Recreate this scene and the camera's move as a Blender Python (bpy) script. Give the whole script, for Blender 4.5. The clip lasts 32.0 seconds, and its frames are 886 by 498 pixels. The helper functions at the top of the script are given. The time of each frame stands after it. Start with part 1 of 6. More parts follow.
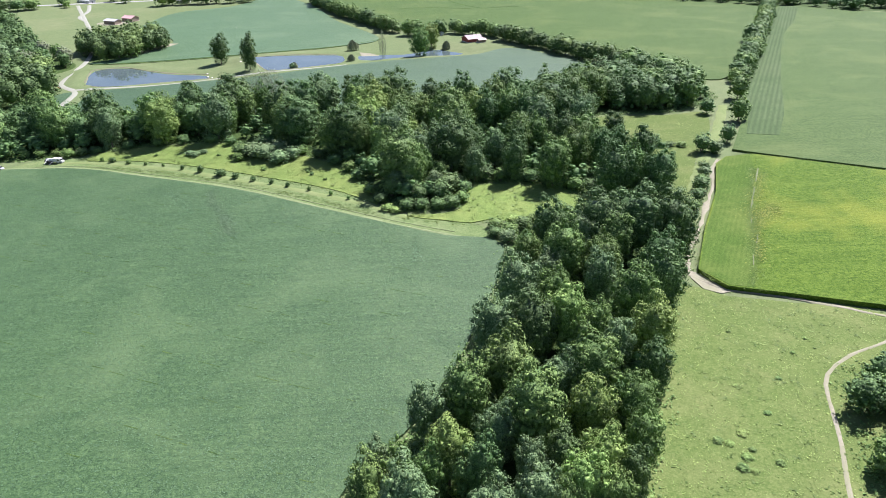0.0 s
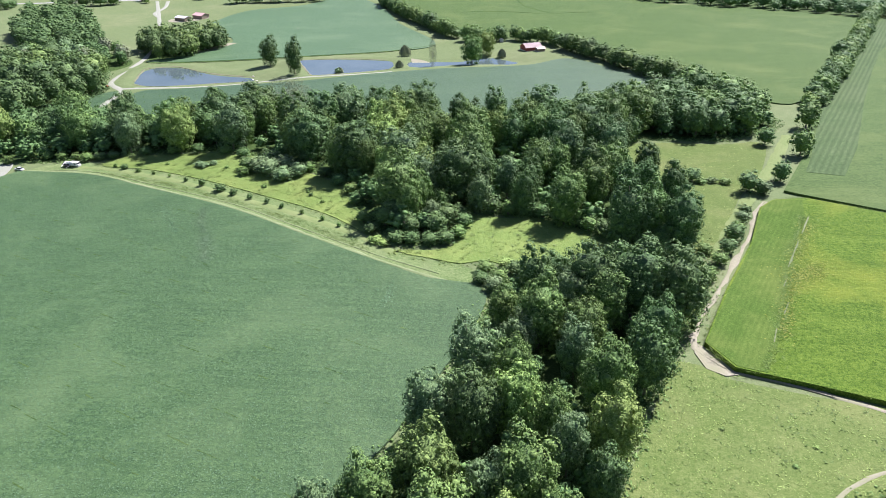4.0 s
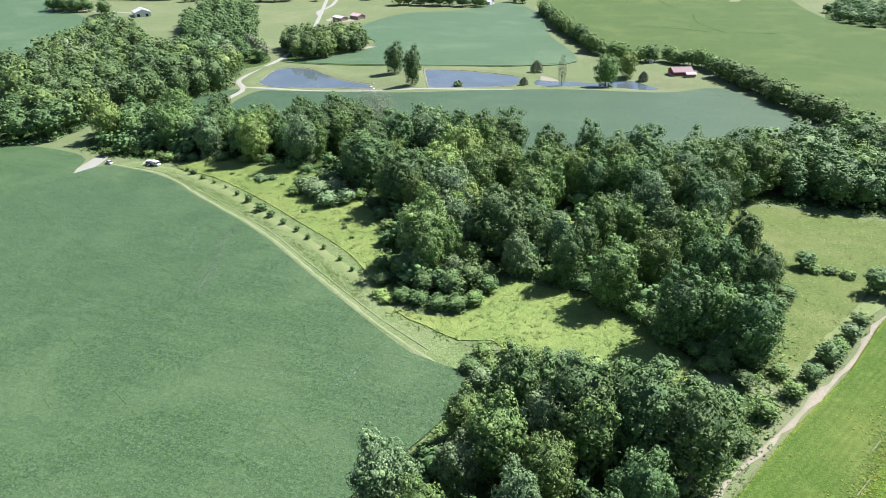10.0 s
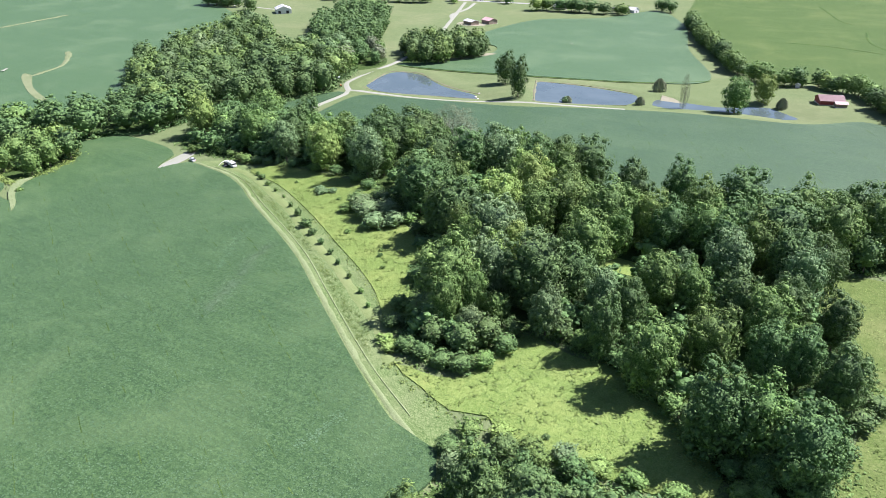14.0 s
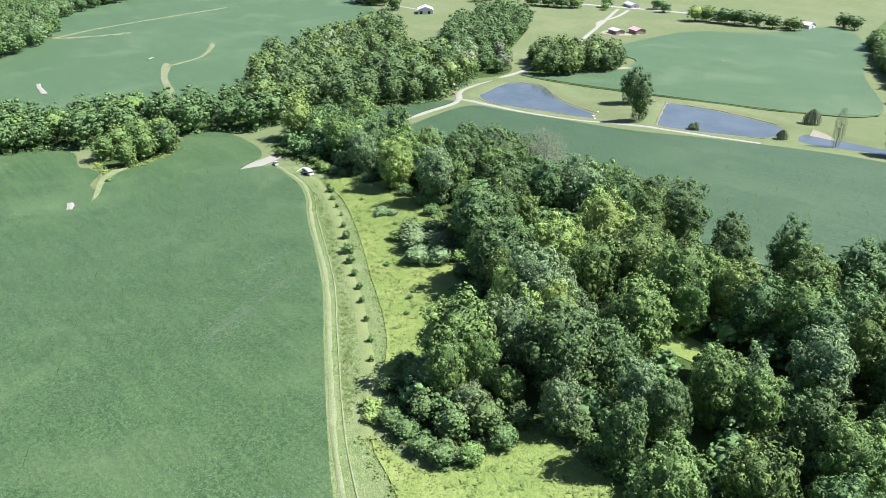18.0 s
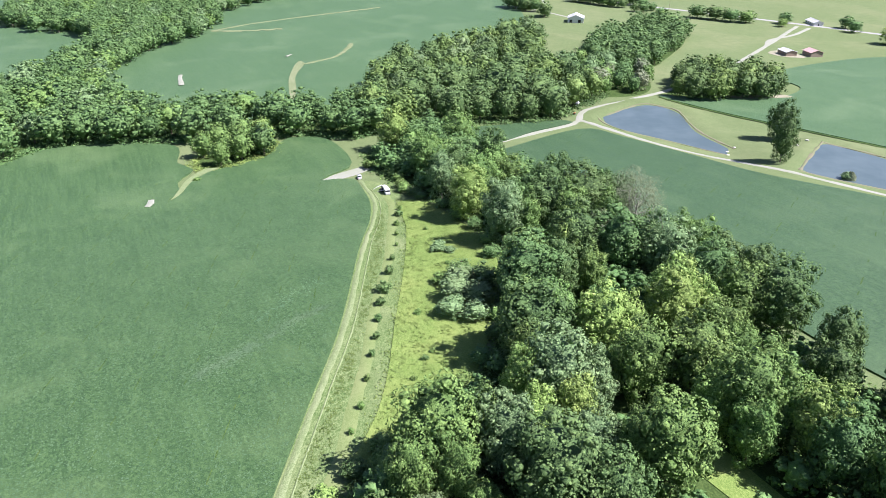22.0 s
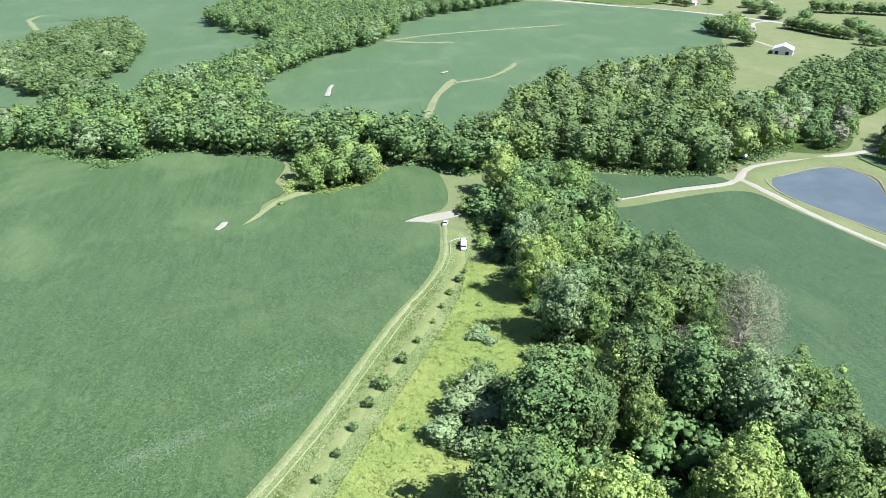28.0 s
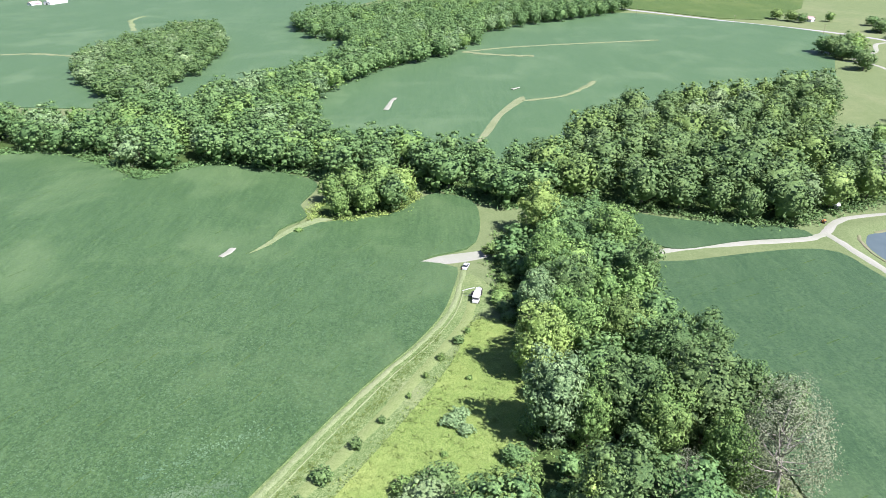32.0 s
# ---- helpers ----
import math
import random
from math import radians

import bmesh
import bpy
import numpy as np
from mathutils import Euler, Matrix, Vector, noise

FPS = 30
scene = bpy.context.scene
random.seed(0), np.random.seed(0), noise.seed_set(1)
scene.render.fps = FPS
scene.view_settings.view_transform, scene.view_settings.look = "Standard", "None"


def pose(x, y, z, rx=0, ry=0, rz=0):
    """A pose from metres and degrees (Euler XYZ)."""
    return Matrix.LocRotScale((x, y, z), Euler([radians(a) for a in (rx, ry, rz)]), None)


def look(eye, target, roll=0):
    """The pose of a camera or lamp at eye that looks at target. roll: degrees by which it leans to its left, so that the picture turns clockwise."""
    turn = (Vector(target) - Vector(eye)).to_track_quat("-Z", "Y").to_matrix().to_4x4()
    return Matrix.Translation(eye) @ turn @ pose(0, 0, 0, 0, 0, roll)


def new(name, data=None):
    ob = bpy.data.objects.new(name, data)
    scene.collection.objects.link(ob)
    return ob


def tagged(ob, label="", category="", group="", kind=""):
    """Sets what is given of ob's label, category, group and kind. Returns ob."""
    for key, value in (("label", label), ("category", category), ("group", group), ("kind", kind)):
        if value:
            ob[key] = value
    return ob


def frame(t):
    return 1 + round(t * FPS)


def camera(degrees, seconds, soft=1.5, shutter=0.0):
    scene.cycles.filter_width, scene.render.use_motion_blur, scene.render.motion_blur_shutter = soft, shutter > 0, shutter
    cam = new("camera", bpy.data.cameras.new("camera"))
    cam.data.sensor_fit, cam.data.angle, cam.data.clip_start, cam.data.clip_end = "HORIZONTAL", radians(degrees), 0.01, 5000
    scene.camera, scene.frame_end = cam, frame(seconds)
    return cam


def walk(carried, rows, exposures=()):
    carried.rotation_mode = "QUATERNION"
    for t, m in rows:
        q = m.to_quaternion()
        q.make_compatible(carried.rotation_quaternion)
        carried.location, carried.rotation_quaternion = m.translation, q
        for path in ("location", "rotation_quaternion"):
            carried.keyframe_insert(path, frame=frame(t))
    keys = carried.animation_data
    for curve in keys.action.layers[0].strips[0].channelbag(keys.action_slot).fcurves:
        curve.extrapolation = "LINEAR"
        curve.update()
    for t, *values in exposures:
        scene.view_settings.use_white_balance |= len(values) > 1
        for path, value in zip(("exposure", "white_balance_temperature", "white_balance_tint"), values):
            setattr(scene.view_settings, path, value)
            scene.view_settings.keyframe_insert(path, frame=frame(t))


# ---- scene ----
# ---- camera ----
cam = camera(64.33, 32.0, soft=0.6)
ROWS = [
    (0, 0, 0, 102.8, 62.849, 0.218, -1.766),
    (0.5, 4.01, 3.13, 103.04, 62.831, 0.205, -0.818),
    (1, 7.98, 6.36, 103.35, 62.811, 0.192, 0.15),
    (1.5, 11.92, 9.66, 103.58, 62.795, 0.201, 1.089),
    (2, 15.73, 13.09, 103.82, 62.759, 0.17, 2.008),
    (2.5, 19.6, 16.58, 104.03, 62.752, 0.17, 2.987),
    (3, 23.34, 20.15, 104.22, 62.734, 0.159, 4.006),
    (3.5, 27.05, 23.79, 104.42, 62.708, 0.14, 5.006),
    (5.5, 41.02, 38.92, 104.93, 62.638, 0.153, 9.344),
    (6, 44.05, 42.58, 104.96, 62.653, 0.068, 10.918),
    (6.5, 47.41, 46.58, 104.94, 62.686, 0.035, 12.583),
    (7, 50.6, 50.62, 104.95, 62.682, 0.011, 13.891),
    (7.5, 53.68, 54.79, 104.91, 62.711, -0.02, 15.162),
    (8, 56.72, 58.98, 104.89, 62.729, -0.026, 16.447),
    (8.5, 59.7, 63.27, 104.78, 62.775, -0.044, 17.758),
    (9, 62.53, 67.62, 104.73, 62.809, -0.074, 19.076),
    (9.5, 65.44, 71.92, 104.74, 62.819, -0.054, 20.439),
    (10, 68.2, 76.35, 104.73, 62.845, -0.044, 21.829),
    (10.5, 70.89, 80.94, 104.69, 62.86, -0.035, 23.215),
    (11, 73.42, 85.52, 104.67, 62.892, -0.039, 24.654),
    (11.5, 75.91, 90.25, 104.72, 62.872, -0.001, 26.325),
    (12, 78.09, 95.03, 104.64, 62.9, -0.085, 28.051),
    (12.5, 80.32, 99.97, 104.74, 62.883, -0.005, 29.744),
    (13, 82.2, 105.04, 104.7, 62.89, 0.008, 31.388),
    (13.5, 83.92, 110.23, 104.63, 62.899, -0.015, 33.092),
    (14, 85.41, 115.53, 104.59, 62.91, -0.014, 34.804),
    (14.5, 86.68, 120.92, 104.52, 62.924, -0.01, 36.526),
    (16.5, 89.77, 143.21, 104.27, 62.889, -0.067, 43.342),
    (17, 90.07, 149.03, 104.1, 62.896, -0.066, 45.015),
    (17.5, 90.18, 154.85, 104.03, 62.902, -0.042, 46.762),
    (18, 90.13, 160.62, 103.94, 62.891, -0.059, 48.446),
    (18.5, 89.92, 166.45, 103.85, 62.896, -0.042, 50.005),
    (19, 89.56, 172.15, 103.86, 62.894, -0.038, 51.481),
    (19.5, 88.96, 177.9, 103.81, 62.882, -0.074, 52.966),
    (20, 88.24, 183.62, 103.75, 62.924, -0.054, 54.613),
    (20.5, 87.39, 189.18, 103.83, 62.937, -0.089, 56.615),
    (21, 86.44, 194.69, 103.82, 62.951, -0.13, 58.677),
    (21.5, 85.37, 200.11, 103.93, 62.943, -0.165, 60.636),
    (22, 84.13, 205.45, 103.96, 62.951, -0.211, 62.559),
    (22.5, 82.66, 210.72, 103.96, 62.965, -0.266, 64.473),
    (23, 80.96, 215.93, 103.95, 63.006, -0.3, 66.385),
    (23.5, 79.15, 221.03, 104.01, 63.046, -0.335, 68.274),
    (24, 77.08, 226.01, 104.02, 63.093, -0.371, 70.111),
    (24.5, 74.77, 230.93, 104.01, 63.148, -0.413, 71.858),
    (25, 72.37, 235.79, 103.94, 63.212, -0.415, 73.404),
    (25.5, 69.72, 240.45, 103.85, 63.306, -0.42, 74.533),
    (27.5, 57.81, 258.39, 103.59, 63.553, -0.339, 78.984),
    (28, 54.53, 262.62, 103.52, 63.599, -0.335, 79.972),
    (28.5, 51.15, 266.77, 103.49, 63.653, -0.307, 80.944),
    (29, 47.68, 270.88, 103.39, 63.724, -0.319, 81.963),
    (29.5, 44.16, 274.9, 103.44, 63.762, -0.321, 83.026),
    (30, 40.52, 278.91, 103.4, 63.809, -0.335, 84.104),
    (30.5, 36.84, 282.86, 103.44, 63.856, -0.352, 85.165),
    (31, 33.09, 286.69, 103.48, 63.882, -0.361, 86.217),
    (31.5, 29.25, 290.52, 103.52, 63.917, -0.384, 87.392),
    (32, 25.34, 294.24, 103.57, 63.943, -0.44, 88.71),
]
walk(cam, [(t, pose(x, y, z, rx, ry, rz)) for t, x, y, z, rx, ry, rz in ROWS],
     [(0.0, 1.15, 5830, 24), (14.0, 1.2, 5830, 24), (32.0, 1.28, 5830, 24)])

# ---- light ----
SUN_AZ, SUN_EL = 50.0, 51.0          # degrees from +x towards +y, and above the horizon
world = bpy.data.worlds.new("sky")
scene.world = world
world.use_nodes = True
wn = world.node_tree.nodes
sky = wn.new("ShaderNodeTexSky")
sky.sky_type, sky.sun_disc = "NISHITA", False
sky.sun_elevation, sky.sun_rotation = radians(SUN_EL), radians(90 - SUN_AZ)
sky.air_density, sky.dust_density = 1.0, 0.6
world.node_tree.links.new(sky.outputs[0], wn["Background"].inputs[0])
wn["Background"].inputs[1].default_value = 0.05
sun = new("sun", bpy.data.lights.new("sun", "SUN"))
sun.data.energy, sun.data.angle, sun.data.color = 5.0, radians(0.53), (1.0, 0.95, 0.86)
sun.matrix_world = look((math.cos(radians(SUN_AZ)), math.sin(radians(SUN_AZ)), math.tan(radians(SUN_EL))), (0, 0, 0))


# ---- materials ----
def nodes_of(name):
    m = bpy.data.materials.new(name)
    m.use_nodes = True
    t = m.node_tree
    return m, t, t.nodes["Principled BSDF"]


def link(t, a, b):
    t.links.new(a, b)


def noise_node(t, vec, scale, detail=4.0, rough=0.6, dist=0.0):
    n = t.nodes.new("ShaderNodeTexNoise")
    n.inputs["Scale"].default_value, n.inputs["Detail"].default_value = scale, detail
    n.inputs["Roughness"].default_value, n.inputs["Distortion"].default_value = rough, dist
    if vec is not None:
        link(t, vec, n.inputs["Vector"])
    return n.outputs["Fac"]


def ramp(t, fac, stops):
    r = t.nodes.new("ShaderNodeValToRGB")
    e = r.color_ramp.elements
    while len(e) < len(stops):
        e.new(0.5)
    for el, (p, c) in zip(e, stops):
        el.position, el.color = p, (*c, 1)
    link(t, fac, r.inputs[0])
    return r.outputs[0]


def mixc(t, fac, a, b, how="MIX"):
    m = t.nodes.new("ShaderNodeMix")
    m.data_type, m.blend_type = "RGBA", how
    for s, v in ((m.inputs[0], fac), (m.inputs[6], a), (m.inputs[7], b)):
        if isinstance(v, (int, float)):
            s.default_value = v
        elif isinstance(v, tuple):
            s.default_value = (*v, 1)
        else:
            link(t, v, s)
    return m.outputs[2]


def maths(t, op, a, b=0.5, c=0.5):
    m = t.nodes.new("ShaderNodeMath")
    m.operation = op
    for s, v in zip(m.inputs, (a, b, c)):
        if isinstance(v, (int, float)):
            s.default_value = v
        else:
            link(t, v, s)
    return m.outputs[0]


def place(t, turn=0.0, sx=1.0, sy=1.0):
    """World position, turned about z by some degrees and stretched."""
    g = t.nodes.new("ShaderNodeNewGeometry")
    if not turn and sx == 1 and sy == 1:
        return g.outputs["Position"]
    m = t.nodes.new("ShaderNodeMapping")
    m.vector_type = "POINT"
    m.inputs["Rotation"].default_value = (0, 0, radians(-turn))
    m.inputs["Scale"].default_value = (sx, sy, 1)
    link(t, g.outputs["Position"], m.inputs["Vector"])
    return m.outputs[0]


def bump(t, bsdf, height, strength, distance):
    b = t.nodes.new("ShaderNodeBump")
    b.inputs["Strength"].default_value, b.inputs["Distance"].default_value = strength, distance
    link(t, height, b.inputs["Height"])
    link(t, b.outputs[0], bsdf.inputs["Normal"])


def vegetation(name, low, mid, high, patch, grain=1.2, broad=0.03, rough=0.75, relief=0.5, turn=0.0, row=0.0, rowdark=0.6, gaps=0.0, rowmix=0.25):
    """A crop or grass cover: fine grain, broad patches, and sown rows or gaps between the sowings along one direction."""
    m, t, b = nodes_of(name)
    p = place(t)
    fine = noise_node(t, p, grain, 5, 0.7)
    wide = noise_node(t, p, broad, 5, 0.55, 0.4)
    mot = noise_node(t, p, grain * 0.12, 3, 0.6)
    speck = noise_node(t, p, grain * 2.7, 2, 0.5)
    both = maths(t, "MULTIPLY_ADD", speck, 0.5, maths(t, "MULTIPLY", fine, 0.5))
    c = ramp(t, both, [(0.38, low), (0.5, mid), (0.62, high)])
    c = mixc(t, ramp(t, wide, [(0.45, (0, 0, 0)), (0.72, (1, 1, 1))]), c, mixc(t, 0.5, c, patch))
    c = mixc(t, ramp(t, mot, [(0.35, (0.32, 0.32, 0.32)), (0.65, (0, 0, 0))]), c, low)
    if row or gaps:
        q = place(t, turn)
        x = t.nodes.new("ShaderNodeSeparateXYZ")
        link(t, q, x.inputs[0])
    if row:
        wob = maths(t, "MULTIPLY_ADD", noise_node(t, p, 0.15, 2), 0.8, x.outputs[1])
        s = maths(t, "SINE", maths(t, "MULTIPLY", wob, 2 * math.pi / row))
        c = mixc(t, maths(t, "MULTIPLY_ADD", s, rowmix, rowmix), c, tuple(v * rowdark for v in low))
    if gaps:
        wob = maths(t, "MULTIPLY_ADD", noise_node(t, p, 0.02, 2), 3.0, x.outputs[1])
        f = maths(t, "ABSOLUTE", maths(t, "SUBTRACT", maths(t, "FRACT", maths(t, "DIVIDE", wob, gaps)), 0.5))
        thin = maths(t, "LESS_THAN", f, 0.017)
        some = ramp(t, noise_node(t, place(t, turn, 0.09, 0.12), 1.0, 5, 0.8), [(0.50, (0, 0, 0)), (0.62, (1, 1, 1))])
        c = mixc(t, maths(t, "MULTIPLY", thin, maths(t, "MULTIPLY", some, 0.6)), c, (0.018, 0.035, 0.016))
    link(t, c, b.inputs["Base Color"])
    b.inputs["Roughness"].default_value = rough
    b.inputs["Specular IOR Level"].default_value = 0.04
    bump(t, b, both, relief, 0.6)
    return m


def canopy(name, low, mid, high, pale, turn, streak=0.5, patch=0.35, sheen=0.06, relief=0.5, gloss=0.25):
    """A closed crop canopy: fine leafy grain, streaks along the sown rows and broad pale patches."""
    m, t, b = nodes_of(name)
    p = place(t)
    fine = maths(t, "MULTIPLY_ADD", noise_node(t, p, 3.2, 3, 0.65), 0.5, maths(t, "MULTIPLY", noise_node(t, p, 1.1, 4, 0.7), 0.5))
    c = ramp(t, fine, [(0.36, tuple(v * 0.6 for v in low)), (0.44, low), (0.51, mid), (0.60, high)])
    along = noise_node(t, place(t, turn, 0.025, 0.55), 1.0, 4, 0.65)
    wide = noise_node(t, place(t, turn, 0.010, 0.09), 1.0, 3, 0.6)
    c = mixc(t, ramp(t, along, [(0.36, (streak, streak, streak)), (0.56, (0, 0, 0))]), c, low)
    c = mixc(t, ramp(t, wide, [(0.48, (0, 0, 0)), (0.72, (streak * 0.5, streak * 0.5, streak * 0.5))]), c, high)
    spots = noise_node(t, p, 0.022, 5, 0.6, 0.5)
    c = mixc(t, ramp(t, spots, [(0.50, (0, 0, 0)), (0.68, (patch, patch, patch))]), c, pale)
    link(t, c, b.inputs["Base Color"])
    b.inputs["Roughness"].default_value = 0.6
    b.inputs["Specular IOR Level"].default_value = gloss
    b.inputs["Sheen Weight"].default_value, b.inputs["Sheen Roughness"].default_value = sheen, 0.5
    b.inputs["Sheen Tint"].default_value = (0.75, 1.0, 0.8, 1)
    bump(t, b, maths(t, "MULTIPLY_ADD", along, 0.6, fine), relief, 0.5)
    return m


def earth(name, a, b_, c_, grain=1.5, rough=0.9, relief=0.4):
    m, t, b = nodes_of(name)
    p = place(t)
    f = noise_node(t, p, grain, 6, 0.7)
    w = noise_node(t, p, grain * 0.08, 3, 0.6)
    c = mixc(t, ramp(t, w, [(0.4, (0, 0, 0)), (0.65, (1, 1, 1))]), ramp(t, f, [(0.3, a), (0.7, b_)]), c_)
    link(t, c, b.inputs["Base Color"])
    b.inputs["Roughness"].default_value = rough
    bump(t, b, f, relief, 0.15)
    return m


def foliage(name, dark, lit, through_=0.12, relief=0.5):
    """Leaves in sprays: each spray, bough and tree its own tone, with a fine leafy mottling and relief. The mottling's
    dark end also paints in shade among the leaves.
    """
    m, t, b = nodes_of(name)
    g = t.nodes.new("ShaderNodeNewGeometry")
    o = t.nodes.new("ShaderNodeObjectInfo")
    stand = noise_node(t, g.outputs["Position"], 0.07, 3, 0.6)
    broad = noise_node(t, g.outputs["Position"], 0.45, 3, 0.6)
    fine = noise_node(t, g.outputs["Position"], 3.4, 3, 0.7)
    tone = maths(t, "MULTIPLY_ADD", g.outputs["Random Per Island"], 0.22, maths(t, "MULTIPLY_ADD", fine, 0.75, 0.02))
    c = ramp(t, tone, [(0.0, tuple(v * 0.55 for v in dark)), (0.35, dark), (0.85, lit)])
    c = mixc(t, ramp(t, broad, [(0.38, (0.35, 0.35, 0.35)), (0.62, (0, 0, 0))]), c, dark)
    v = maths(t, "MULTIPLY_ADD", o.outputs["Random"], 0.30, maths(t, "MULTIPLY_ADD", stand, 0.8, 0.70))
    h = t.nodes.new("ShaderNodeHueSaturation")
    link(t, maths(t, "MULTIPLY_ADD", o.outputs["Random"], 0.020, maths(t, "MULTIPLY_ADD", stand, -0.04, 0.512)), h.inputs["Hue"])
    link(t, v, h.inputs["Value"])
    link(t, c, h.inputs["Color"])
    link(t, h.outputs[0], b.inputs["Base Color"])
    b.inputs["Roughness"].default_value = 0.55
    b.inputs["Specular IOR Level"].default_value = 0.14
    leafy = maths(t, "MULTIPLY_ADD", noise_node(t, g.outputs["Position"], 1.5, 5, 0.75), 1.0, maths(t, "MULTIPLY", fine, 0.35))
    bump(t, b, leafy, relief, 0.6)
    tr = t.nodes.new("ShaderNodeBsdfTranslucent")
    link(t, h.outputs[0], tr.inputs[0])
    mx = t.nodes.new("ShaderNodeMixShader")
    mx.inputs[0].default_value = through_
    link(t, b.outputs[0], mx.inputs[1])
    link(t, tr.outputs[0], mx.inputs[2])
    link(t, mx.outputs[0], t.nodes["Material Output"].inputs[0])
    return m


def plain(name, colour, rough=0.6, metal=0.0, vary=0.15, scale=2.0, relief=0.05):
    """Paint, boards or metal with light soiling."""
    m, t, b = nodes_of(name)
    tc = t.nodes.new("ShaderNodeTexCoord").outputs["Object"]
    f = noise_node(t, tc, scale, 5, 0.65)
    c = mixc(t, f, tuple(v * (1 - vary) for v in colour), tuple(min(1, v * (1 + vary)) for v in colour))
    link(t, c, b.inputs["Base Color"])
    b.inputs["Roughness"].default_value, b.inputs["Metallic"].default_value = rough, metal
    bump(t, b, noise_node(t, tc, scale * 6, 3), relief, 0.02)
    return m


def water_mat():
    m, t, b = nodes_of("pond water")
    p = place(t)
    w = noise_node(t, p, 0.05, 3)
    # Base colour lifted blue-grey to paint in part of the sky's reflection.
    link(t, ramp(t, w, [(0.35, (0.075, 0.105, 0.105)), (0.65, (0.100, 0.132, 0.132))]), b.inputs["Base Color"])
    b.inputs["Roughness"].default_value, b.inputs["IOR"].default_value = 0.03, 1.33
    b.inputs["Specular IOR Level"].default_value = 0.6
    bump(t, b, noise_node(t, p, 1.4, 3), 0.03, 0.03)
    return m


